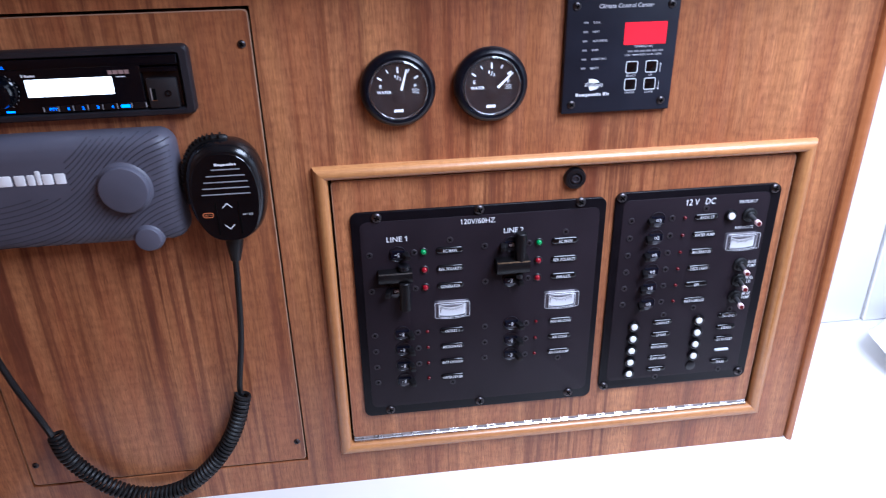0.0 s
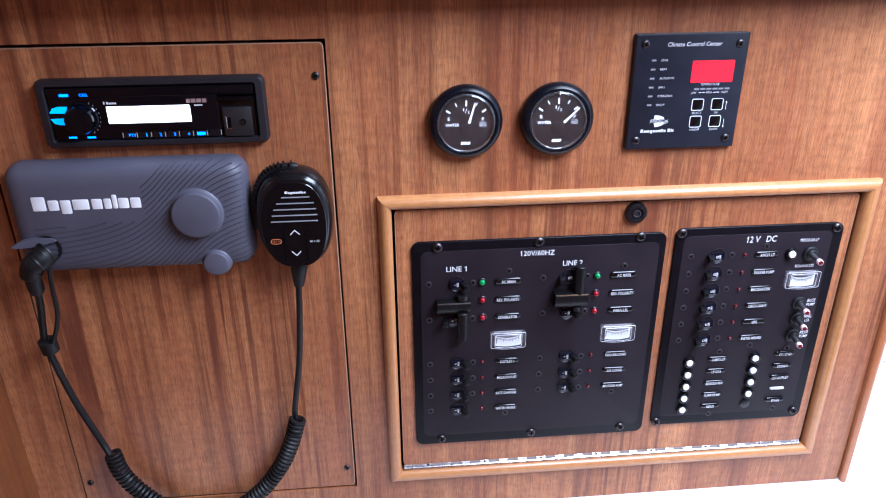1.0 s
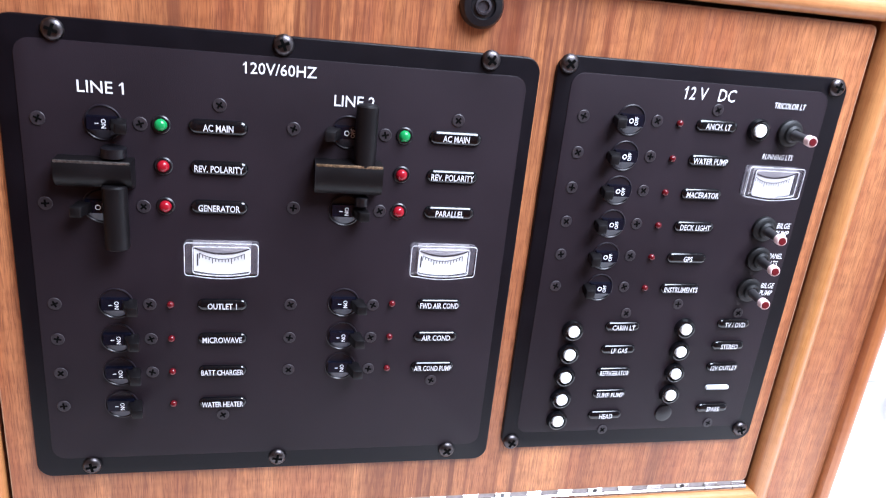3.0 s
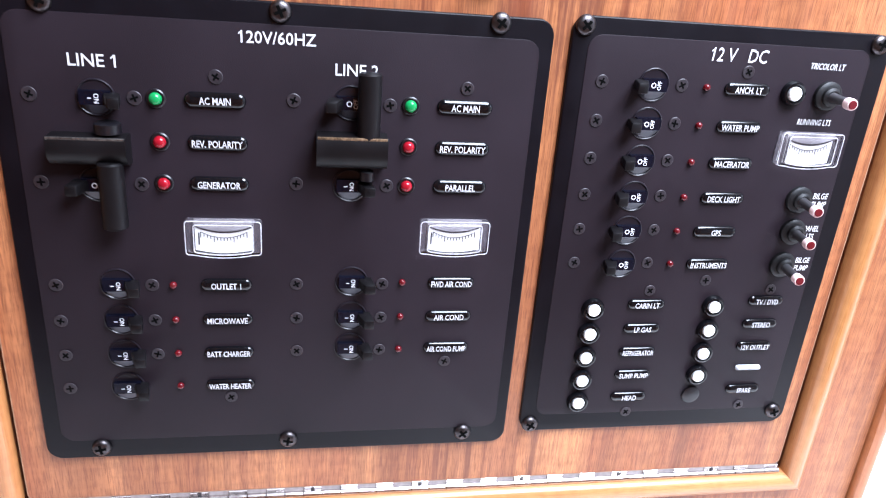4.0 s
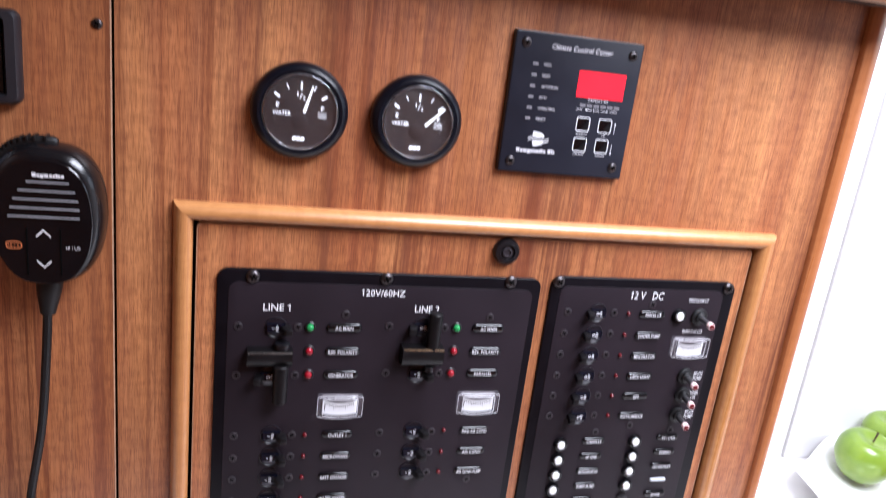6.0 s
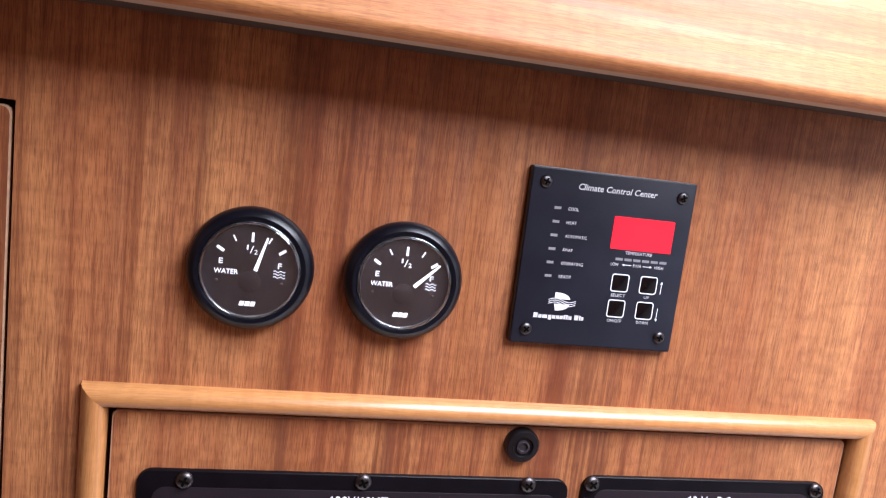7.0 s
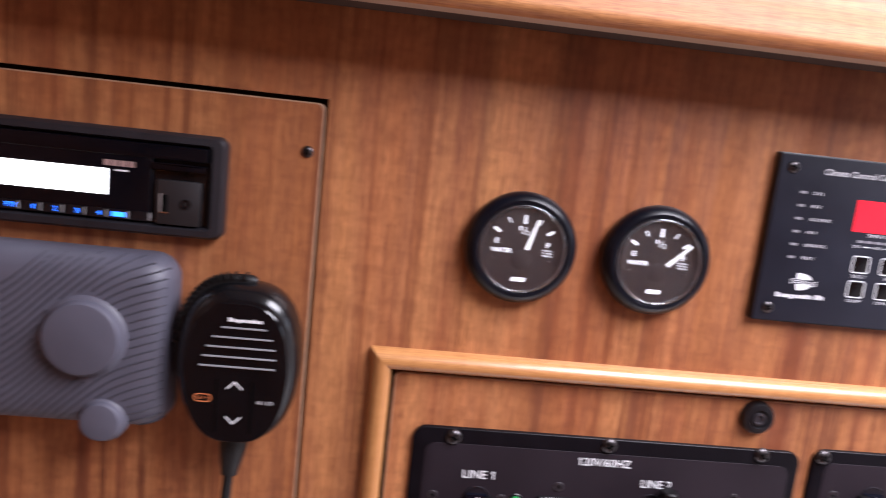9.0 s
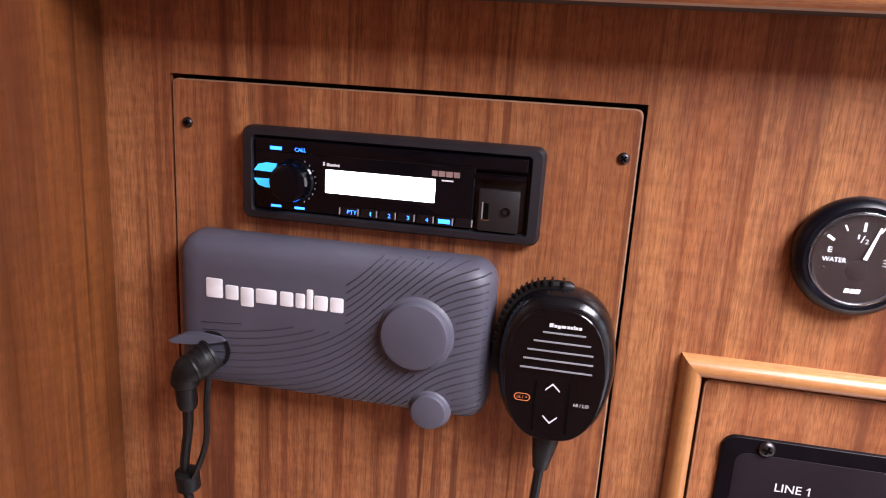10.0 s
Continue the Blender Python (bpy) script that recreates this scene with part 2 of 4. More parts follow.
def lettering(name, s, cx, cz, width, height, y, material, parent, turn=0.0, slant=0.0, label="", bold=0.0, squeeze=0.0):
    """Printed words, centred and fitted to a width and a cap height."""
    cu = bpy.data.curves.new(name, "FONT")
    cu.body, cu.align_x, cu.resolution_u, cu.shear, cu.offset = s, "CENTER", 2, slant, bold
    src = bpy.data.objects.new(name, cu)
    scene.collection.objects.link(src)
    me = bpy.data.meshes.new_from_object(src.evaluated_get(bpy.context.evaluated_depsgraph_get()))
    bpy.data.objects.remove(src)
    bpy.data.curves.remove(cu)
    xs, ys = [v.co.x for v in me.vertices], [v.co.y for v in me.vertices]
    if squeeze:
        width = min(width, squeeze * (max(xs) - min(xs)) * height / (max(ys) - min(ys)))
    sx = width / (max(xs) - min(xs)) if width else height / (max(ys) - min(ys))
    m = pose(cx, y, cz, 0, -turn, 0) @ Matrix.Diagonal((sx, 1, height / (max(ys) - min(ys)), 1)) @ pose(0, 0, 0, 90) @ Matrix.Translation((-(max(xs) + min(xs)) / 2, -(max(ys) + min(ys)) / 2, 0))
    me.transform(m)
    me.materials.clear()
    me.materials.append(material)
    me.name = name
    ob = new(name, me)
    ob.parent = parent
    return tagged(ob, label)


def word_bars(name, widths, cx, cz, width, height, y, material, parent, tilt=0.0, label="", apart=False):
    """A brand mark as a row of plain bars; each row of widths: width, height, lift."""
    bm = bmesh.new()
    total = sum(w for w, h, u in widths)
    x = cx - width / 2
    for w, h, u in widths:
        s = width * w / total
        xs = (x, x + s * 0.86)
        z0, z1 = cz - height / 2 + u * height, cz - height / 2 + (u + h) * height
        k = tilt * (z1 - z0)
        if apart:
            part("mark_bar", plate(xs[1] - xs[0], z1 - z0, 0.0012, y + 0.0006, y, 0.0003, 3, 2, cx=(xs[0] + xs[1]) / 2, cz=(z0 + z1) / 2), material, parent, label)
            x += s
            continue
        bm.faces.new([bm.verts.new(v) for v in ((xs[0], y, z0), (xs[1], y, z0), (xs[1] + k, y, z1), (xs[0] + k, y, z1))])
        x += s
    return None if apart else part(name, bm, material, parent, label, smooth=0)


def flat(bm, pts, y):
    bm.faces.new([bm.verts.new((x, y, z)) for x, z in pts])
    return bm


# ---- setting ----
TOP, FOOT, CEIL = 0.1985, -0.400, 0.70          # fascia's underside and the counter
HATCH = (-0.3430, -0.0385, -0.3600, 0.1470)
DROP = (0.0130, 0.4985, -0.3430, -0.0130)


def wall_with_openings(name, x0, x1, z0, z1, holes, depth):
    bm = bmesh.new()
    xs = sorted({x0, x1, *(h[0] for h in holes), *(h[1] for h in holes)})
    zs = sorted({z0, z1, *(h[2] for h in holes), *(h[3] for h in holes)})
    solid = {(i, k): not any(h[0] < (xs[i] + xs[i + 1]) / 2 < h[1] and h[2] < (zs[k] + zs[k + 1]) / 2 < h[3] for h in holes) for i in range(len(xs) - 1) for k in range(len(zs) - 1)}
    grid = {(i, y, k): bm.verts.new((x, y, z)) for i, x in enumerate(xs) for k, z in enumerate(zs) for y in (0, depth)}
    for (i, k), full in solid.items():
        if not full:
            continue
        for y in (0, depth):
            bm.faces.new([grid[q] for q in ((i, y, k), (i + 1, y, k), (i + 1, y, k + 1), (i, y, k + 1))])
        for di, dk, a, b in ((-1, 0, (i, k), (i, k + 1)), (1, 0, (i + 1, k), (i + 1, k + 1)), (0, -1, (i, k), (i + 1, k)), (0, 1, (i, k + 1), (i + 1, k + 1))):
            if not solid.get((i + di, k + dk), False):
                bm.faces.new([grid[q] for q in ((a[0], 0, a[1]), (b[0], 0, b[1]), (b[0], depth, b[1]), (a[0], depth, a[1]))])
    for v in [v for v in bm.verts if not v.link_faces]:
        bm.verts.remove(v)
    me = finish(name, bm, TEAK, 0)
    return new(name, me)


wall = wall_with_openings("wall_north", -0.42, 0.556, FOOT - 0.03, CEIL, (HATCH, DROP), 0.019)
tagged(wall, "brown teak veneer bulkhead with vertical grain", "wall", kind="structure")
# dark sheet whose colour supplies the shade seen through the gaps
back = new("wall_gap_shade", finish("wall_gap_shade", box(-0.42, 0.555, 0.0192, 0.030, FOOT - 0.03, CEIL), GAP_SHADE, 0))
tagged(back, "dark brown sheet painted as the shade behind the bulkhead's openings", "wall", kind="structure")

left = new("wall_west", finish("wall_west", box(-0.43, -0.391, -2.4, -0.0005, FOOT - 1.0, CEIL), TEAK_SHADED, 0))
tagged(left, "reddish teak side bulkhead meeting the corner, shade put into its colour", "wall", kind="structure")

counter = new("counter", finish("counter", box(-0.391, 1.70, -0.22, 0.26, FOOT - 0.04, FOOT, 0.008, 3), GELCOAT))
tagged(counter, "white moulded gelcoat counter below the teak bulkhead", "counter", kind="structure")
for name, dims, label in (
    ("wall_galley", (0.556, 0.826, 0.24, 0.27, FOOT, CEIL), "plain white gelcoat wall behind the counter"),
    ("wall_galley_panel", (0.8285, 1.72, 0.236, 0.27, FOOT, CEIL), "white gelcoat wall panel beside a joint"),
    ("wall_return", (0.556, 0.563, 0.03, 0.24, FOOT, CEIL), "white side of the bulkhead's locker"),
):
    tagged(new(name, finish(name, box(*dims, 0.002, 1), GELCOAT, 0)), label, "wall", kind="structure")
floor = new("floor", finish("floor", box(-0.43, 1.72, -2.45, 0.27, -1.44, -1.4), TEAK, 0))
tagged(floor, "brown teak cabin sole", "floor", kind="structure")
front = new("counter_front", finish("counter_front", box(-0.391, 1.70, -0.20, -0.18, -1.4, FOOT - 0.04), GELCOAT, 0))
tagged(front, "white gelcoat front of the counter", "cabinet front", kind="structure")


def pierced(name, axis, at, thick, a0, a1, b0, b1, hole, label, category, material=GELCOAT):
    """A slab across x or z with one opening; its rest is four strips."""
    bm = bmesh.new()
    h0, h1, k0, k1 = hole
    for p0, p1, q0, q1 in ((a0, h0, b0, b1), (h1, a1, b0, b1), (h0, h1, b0, k0), (h0, h1, k1, b1)):
        dims = {"z": (p0, p1, q0, q1, at, at + thick), "x": (at, at + thick, p0, p1, q0, q1), "y": (p0, p1, at, at + thick, q0, q1)}[axis]
        box(*dims, bm=bm)
    tagged(new(name, finish(name, bm, material, 0)), label, category, kind="structure")


# unseen ceiling, set low and kept dull to limit bounced light
pierced("ceiling", "z", CEIL, 0.04, -0.43, 1.72, -2.45, 0.27, (0.30, 0.94, -0.90, -0.14), "unseen beige ceiling with an opening, added low to shape the light", "ceiling", CEILING_BEIGE)
# unseen closing wall, teak so that little light bounces back
tagged(new("wall_south", finish("wall_south", box(-0.43, 1.72, -2.45, -2.4, -1.4, CEIL), TEAK, 0)), "unseen brown teak wall added to close the cabin and cut bounce", "wall", kind="structure")
# unseen side wall; its opening is there only for the fill lamp
pierced("wall_east", "x", 1.70, 0.04, -2.45, 0.27, -1.4, CEIL, (-0.87, 0.07, 0.20, 0.64), "unseen white side wall with an opening added for the fill light", "wall")

# fascia over the bulkhead, with its light liner below
fascia = thing("fascia", (0, -0.05, TOP), "glossy orange-brown teak fascia with a rounded lower edge", "fascia", kind="structure")
bm = bmesh.new()
prof = [(0.0040, 0.004), (0.0020, 0.0012), (-0.0010, 0.0006), (-0.0040, 0.0016), (-0.0062, 0.0036), (-0.0070, 0.0066), (-0.0067, 0.0082), (0.0213, 0.1500), (0.022, 0.154), (0.024, 0.155)]
rings(bm, [[(x, y, z) for y, z in prof] for x in (-0.390, 0.62)])
part("board", bm, FASCIA_WOOD, fascia)
part("liner", box(-0.390, 0.60, 0.0035, 0.0200, 0.0012, 0.012), LINER, fascia, "pale beige liner under the fascia")
# dark strip drawing the shade line where fascia meets wall
part("shadow_gap", box(-0.390, 0.60, 0.0202, 0.0490, 0.0016, 0.012), GAP_SHADE, fascia, "dark strip painted as the shade behind the liner")

# quarter-round trim down the free edge of the bulkhead
bm = bmesh.new()
rows = []
for z, x0 in ((FOOT, 0.5580), (TOP + 0.2, 0.5455)):
    x1 = 0.5655
    arc = [(x0, 0.0), (x0, -0.003)] + [((x0 + x1) / 2 + (x1 - x0) / 2 * math.sin(radians(a)), -0.003 - 0.004 * math.cos(radians(a))) for a in (-60, -30, 0, 30, 60)] + [(x1, -0.001), (x1, 0.030), (x0, 0.030)]
    rows.append([(x, y, z) for x, y in arc])
rings(bm, rows)
tagged(new("trim_corner", finish("trim_corner", bm, EDGE_TRIM)), "rounded orange teak trim on the bulkhead's edge", "trim", kind="structure")


# ---- left hatch: a lift-out teak panel ----
def screw_mesh(name, r, h, material, slot=True):
    bm = lathe([(r, 0.0), (r, -h * 0.25), (r * 0.90, -h * 0.62), (r * 0.62, -h * 0.92), (r * 0.2, -h)] if h > 0.001 else [(r, 0.0), (r, -h * 0.6), (r * 0.92, -h), (r * 0.2, -h)], 18)
    me = finish(name, bm, material)
    if slot:
        lift = -h * 1.03 if h > 0.001 else -h - 0.00012
        # raised cross, coloured dark like the shade of a sunken one
        cross = box(-r * 0.56, r * 0.56, lift, -h * 0.6, -r * 0.14, r * 0.14)
        box(-r * 0.14, r * 0.14, lift - 0.00003, -h * 0.6, -r * 0.56, r * 0.56, bm=cross)
        me2 = finish("cross", cross, SLOT_SHADE, 0)
        return me, me2
    return me, None


BIG_SCREW = screw_mesh("screw", 0.0052, 0.0030, SCREW)
SMALL_SCREW = screw_mesh("small_screw", 0.0034, 0.0005, SCREW_DARK)
WOOD_SCREW = screw_mesh("wood_screw", 0.0036, 0.0018, SCREW)


def screw(kind, parent, x, y, z, turn=0, label=""):
    ob = part("screw", kind[0], None, parent, label, (x, y, z))
    ob.rotation_euler = (0, radians(turn), 0)
    c = part("slot_shade", kind[1], None, ob)
    return ob


def board(x0, x1, z0, z1, y, thick, edge_r=0.004):
    """A veneered board with a pale eased edge, in two pieces: face and edge."""
    w, h = x1 - x0, z1 - z0
    face = plate(w, h, edge_r, y + thick, y, 0.0003, 3, 1)
    rim = bmesh.new()
    a = [(x, y + 0.0012, z) for x, z in rounded(w + 0.0008, h + 0.0008, edge_r, 3)]
    b = [(x, y + 0.0001, z) for x, z in rounded(w + 0.0004, h + 0.0004, edge_r, 3)]
    c = [(x, y - 0.0001, z) for x, z in rounded(w - 0.0010, h - 0.0010, edge_r, 3)]
    rings(rim, [a, b, c], False, False)
    return face, rim


def mesh_board(name, parent, x0, x1, z0, z1, y, thick, veneer=TEAK):
    face, rim = board(x0, x1, z0, z1, y, thick)
    part(name, face, veneer, parent)
    part("edge_band", rim, EDGE, parent, "pale raw veneer edge")


hx0, hx1, hz0, hz1 = -0.3410, -0.0408, -0.3572, 0.1438
hatch = thing("hatch_panel", ((hx0 + hx1) / 2, 0, (hz0 + hz1) / 2), "brown teak lift-out hatch panel with a thin gap round it", "hatch")
mesh_board("board", hatch, hx0, hx1, hz0, hz1, 0.0006, 0.016)
for x, z, a in ((-0.331, 0.1158, 10), (-0.049, 0.115, 50), (-0.333, -0.329, 30), (-0.0485, -0.331, 70)):
    screw(WOOD_SCREW, hatch, x - hatch.location.x, 0.0004, z - hatch.location.z, a)

# ---- drop-front hatch with its moulding ----
mould = thing("moulding_frame", (0.256, 0, -0.176), "light teak half-round moulding framing the electrical hatch", "moulding")
prof = [(0.0, 0.0), (0.0006, -0.004), (0.0025, -0.0068), (0.006, -0.0085), (0.0100, -0.0085), (0.0135, -0.0068), (0.0155, -0.004), (0.0160, 0.003)]
fx0, fx1, fz0, fz1 = 0.0 - 0.256, 0.5115 - 0.256, -0.3525 + 0.176, -0.001 + 0.176
corner = [(fx0, fz1, 1, -1), (fx1, fz1, -1, -1), (fx1, fz0, -1, 1), (fx0, fz0, 1, 1)]
for i in range(4):
    bm = bmesh.new()
    loops = []
    for cx, cz, sx, sz in (corner[i], corner[(i + 1) % 4]):
        loops.append([(cx + sx * d * 0.86, y, cz + sz * d * 0.86) for d, y in prof])
    rings(bm, loops)
    part("moulding", bm, TEAK_TRIM if i % 2 == 0 else TEAK_TRIM_Z, mould)

dx0, dx1, dz0, dz1 = 0.0166, 0.4934, -0.3330, -0.0174
drop = thing("electrical_hatch", ((dx0 + dx1) / 2, 0, (dz0 + dz1) / 2), "brown teak drop-front hatch carrying the electrical panels", "hatch")
mesh_board("board", drop, dx0, dx1, dz0, dz1, 0.0002, 0.016)
ox, oz = drop.location.x, drop.location.z
lock = part("lock", lathe([(0.0112, 0.0), (0.0112, -0.0035), (0.0098, -0.0058), (0.0066, -0.0062), (0.0060, -0.0048), (0.0035, -0.0048)], 32), BLACK, drop, "round black push lock", (0.258 - ox, 0, -0.0282 - oz))
part("lock_core", lathe([(0.0042, -0.0046), (0.0042, -0.0060), (0.0030, -0.0062), (0.0026, -0.0050)], 20), SCREW_DARK, lock)
hinge = part("piano_hinge", box(dx0 - ox, dx1 - ox, 0.0004, 0.004, -0.3425 - oz, -0.3332 - oz), STEEL_SHADE, drop, "bright steel piano hinge")
n = 43
step = (dx1 - dx0) / n
bm = bmesh.new()
rings(bm, [[(x, -0.0012 + 0.0021 * math.cos(2 * math.pi * j / 10), 0.0021 * math.sin(2 * math.pi * j / 10)) for j in range(10)] for x in (0.0003, step - 0.0003)])
KNUCKLE = finish("knuckle", bm, STEEL)
LEAF_TAB = finish("leaf_tab", box(0.0002, step - 0.0002, -0.0002, 0.0012, 0.0, 0.0040, 0.0002, 1), STEEL)
TINY_SCREW = screw_mesh("tiny_screw", 0.0012, 0.0006, SCREW)
for k in range(n):
    a = dx0 - ox + k * step
    part("knuckle", KNUCKLE, None, hinge, loc=(a, 0, -0.3372 - oz))
    if k % 2 == 0:
        part("leaf_tab", LEAF_TAB, None, hinge, loc=(a, 0, -0.3370 - oz))
        if k % 6 == 2:
            part("tiny_screw", TINY_SCREW[0], None, hinge, loc=(a + step / 2, -0.0002, -0.3343 - oz))

# ---- electrical panels on the hatch ----
def pill(w, h, material=BLACK_GLOSS):
    steps = [(h / 2 * (1 - math.cos(radians(t))) * 0.96, -0.0003 - 0.0020 * math.sin(radians(t))) for t in range(0, 91, 15)]
    return finish("label_plate", rings(bmesh.new(), [[(x, y, z) for x, z in rounded(w - 2 * i, h - 2 * i, h / 2 - i, 6)] for i, y in [(0, 0.0), *steps]]), material, 60)


PILL = {w: pill(w, h) for w, h in ((0.0285, 0.0074), (0.0262, 0.0068), (0.0232, 0.0064))}
BLANK_PILL = pill(0.0172, 0.0034, simple("pale_blank_label", (0.50, 0.52, 0.55), 0.3, vary=0.1))
LED_BIG = lathe([(0.0046, 0.0), (0.0046, -0.0004), (0.0040, -0.0009), (0.0031, -0.0008)], 20)
LED_RIM = finish("led_rim", LED_BIG, BLACK)


def led_mesh(name, r, h, material):
    return finish(name, lathe([(r, 0.0), (r, -h * 0.4), (r * 0.86, -h * 0.72), (r * 0.55, -h * 0.93), (r * 0.15, -h)], 16), material)


GREEN_M, RED_M, DIM_M = led_mesh("green_led", 0.0030, 0.0036, GREEN_LED), led_mesh("red_led", 0.0030, 0.0036, RED_LED), led_mesh("small_led", 0.0019, 0.0022, RED_DIM)
DISC_M = finish("breaker_rim", lathe([(0.0088, 0.0), (0.0087, -0.0005), (0.0083, -0.0007), (0.0079, -0.0004), (0.0077, -0.0001)], 32), simple("dark_breaker_disc", (0.0105, 0.0082, 0.0120), 0.3, vary=0.15, spec=0.4))


def segment(name, a0, a1, z_cut, y_rim, y_cut, material):
    """The part of a round well above or below a level, sloping from its rim to the cut."""
    arc = [(0.0076 * math.cos(radians(a0 + (a1 - a0) * k / 12)), 0.0076 * math.sin(radians(a0 + (a1 - a0) * k / 12))) for k in range(13)]
    return finish(name, rings(bmesh.new(), [[(x, y, z) for x, z in arc] for y in (-0.0001, y_rim)] + [[(x, y_cut, z_cut) for x, z in arc]], True, False), material, 0)


WELL_M = segment("well", 204, 336, -0.0031, -0.0004, -0.0026, WELL)
BLOCK_M = finish("rocker", rings(bmesh.new(), [[(x, y, z) for x, z in ((-0.0068, -0.0031), (0.0068, -0.0031), (0.0068, 0.0034), (-0.0068, 0.0034))] for y in (0.0, -0.0026)]), NAVY, 0)


def lever_mesh(side):
    bm = box(-0.0040, 0.0040, -0.0105, 0.0, -0.0027, 0.0027, 0.0009, 2)
    for v in bm.verts:
        k = -v.co.y / 0.010
        v.co.x = side * 0.0066 + v.co.x * (1 - 0.3 * k) + side * 0.0030 * k
        v.co.z -= 0.0006 * k
    return finish("lever", bm, LEVER_BLACK)


LEVER_BLACK = simple("dull_black_lever", (0.0048, 0.0040, 0.0046), 0.42, vary=0.3, spec=0.22, bump=0.1)
LEVER = {1: lever_mesh(1), -1: lever_mesh(-1)}


def led(parent, kind, x, y, z, label):
    ob = part("indicator_led", {"green": GREEN_M, "red": RED_M, "dim": DIM_M}[kind], None, parent, label, (x, y, z))
    if kind != "dim":
        part("led_rim", LED_RIM, None, ob)
    return ob


def breaker(parent, x, y, z, side, word):
    ob = part("breaker", DISC_M, None, parent, "black circuit breaker switched " + word.lower(), (x, y, z))
    part("rocker", BLOCK_M, None, ob)
    part("well", WELL_M, None, ob, "slope below the rocker, its reflection painted grey")
    part("lever", LEVER[side], None, ob)
    if word == "ON":
        lettering("on_mark", "ON", 0.0008, 0.0, 0.0045, 0.0023, -0.0028, INK, ob, turn=-90, bold=0.008)
        part("on_stroke", flat(bmesh.new(), [(-0.0032, -0.0002), (-0.0013, -0.0002), (-0.0013, 0.0002), (-0.0032, 0.0002)], -0.0028), INK, ob, smooth=0)
    else:
        lettering("off_mark", "OFF", 0.0022, 0.0, 0.0046, 0.0022, -0.0028, INK, ob, turn=90, bold=0.01)
        ring = bmesh.new()
        rings(ring, [[(-0.0009 + q * math.cos(2 * math.pi * k / 20), -0.0028, q * math.sin(2 * math.pi * k / 20)) for k in range(20)] for q in (0.0009, 0.0014)], False, False)
        part("off_ring", ring, INK, ob, smooth=0)
    return ob


def name_plate(parent, word, x, y, z, w):
    if not word:
        return part("label_plate", BLANK_PILL, None, parent, "pale blank name plate", (x, y, z))
    ob = part("label_plate", PILL[w], None, parent, "glossy black domed name plate", (x, y, z))
    lettering("lettering", word, 0, -0.0002, w - 0.0036, 0.0035, -0.00245, LABEL_INK, ob, bold=0.016, squeeze=0.74)
    return ob


def meter(parent, x, y, z):
    ob = part("analog_meter", plate(0.0296, 0.0168, 0.0010, 0.0, -0.0010, 0.0004), METER_BACK, parent, "small clear-cased meter with a white scale", (x, y, z))
    # added plate; its grey imitates the pale haze of clear acrylic
    part("base", plate(0.0368, 0.0178, 0.0016, 0.0004, -0.0006, 0.0003), METER_HAZE, ob, "grey plate added for the haze of the clear case")
    wide = [-0.0142 + 0.0284 * k / 14 for k in range(15)]
    dip = [1 - (u / 0.0142) ** 2 for u in wide]
    low = [(u, -0.0074 - 0.0018 * d) for u, d in zip(wide, dip)]
    high = [(u, 0.0052 - 0.0032 * d) for u, d in zip(wide, dip)]
    part("scale_face", rings(bmesh.new(), [[(u, yy, w) for u, w in low + high[::-1]] for yy in (-0.0009, -0.0020)]), METER_FACE, ob, "white lit scale")
    bm = bmesh.new()
    for (xa, za), (xb, zb) in zip(high, high[1:]):
        flat(bm, [(xa, za - 0.0001), (xb, zb - 0.0001), (xb, zb + 0.0008), (xa, za + 0.0008)], -0.0023)
    part("face_edge", bm, SCREW_DARK, ob, "dark curved edge of the scale", smooth=0)
    bm = bmesh.new()
    arc = [(u * 0.80, w - 0.0027) for u, w in high]
    for (xa, za), (xb, zb) in zip(arc, arc[1:]):
        flat(bm, [(xa, za - 0.00018), (xb, zb - 0.00018), (xb, zb + 0.00018), (xa, za + 0.00018)], -0.0022)
    for k, (u, w) in enumerate(arc):
        h = 0.0030 if k in (0, 4, 10, 14) else 0.0017
        flat(bm, [(u - 0.0002, w - h), (u + 0.0002, w - h), (u + 0.0002, w), (u - 0.0002, w)], -0.00225)
    flat(bm, [(-0.0126, -0.0045), (-0.0119, -0.0045), (-0.0119, 0.0022), (-0.0126, 0.0022)], -0.0024)
    part("scale_marks", bm, METER_INK, ob, smooth=0)
    bm = bmesh.new()
    outer, inner = ([*q[:15], *((q[14][0] + (q[15][0] - q[14][0]) * k / 12, q[14][1]) for k in range(1, 12)), *q[15:]] for q in (rounded(0.0376, 0.0186, 0.0018, 4), rounded(0.0292, 0.0150, 0.0012, 4)))
    bulge = lambda u, w: w - 0.0016 * max(0.0, 1 - (u / 0.0150) ** 2) * (w < 0)
    rings(bm, [[(a, yy, bulge(a, b)) for a, b in loop] for loop, yy in ((outer, 0.0), (outer, -0.0046), ([(a * 0.975, b * 0.95) for a, b in outer], -0.0054), (inner, -0.0054), (inner, -0.0026))], False, False)
    c = part("case", bm, CLEAR, ob, "clear acrylic case", smooth=25)
    c.visible_shadow = False
    # pale tubes draw the highlights along the case's edges
    for loop, yy in ((outer, -0.0050), (inner, -0.0056)):
        ring = [Vector((a * 0.985, yy, bulge(a, b) * 0.975)) for a, b in loop]
        part("case_glint", tube(ring + ring[:1], 0.00030, 5), CASE_GLINT, ob, "pale tube painted as light caught on the case's edge")
    return ob


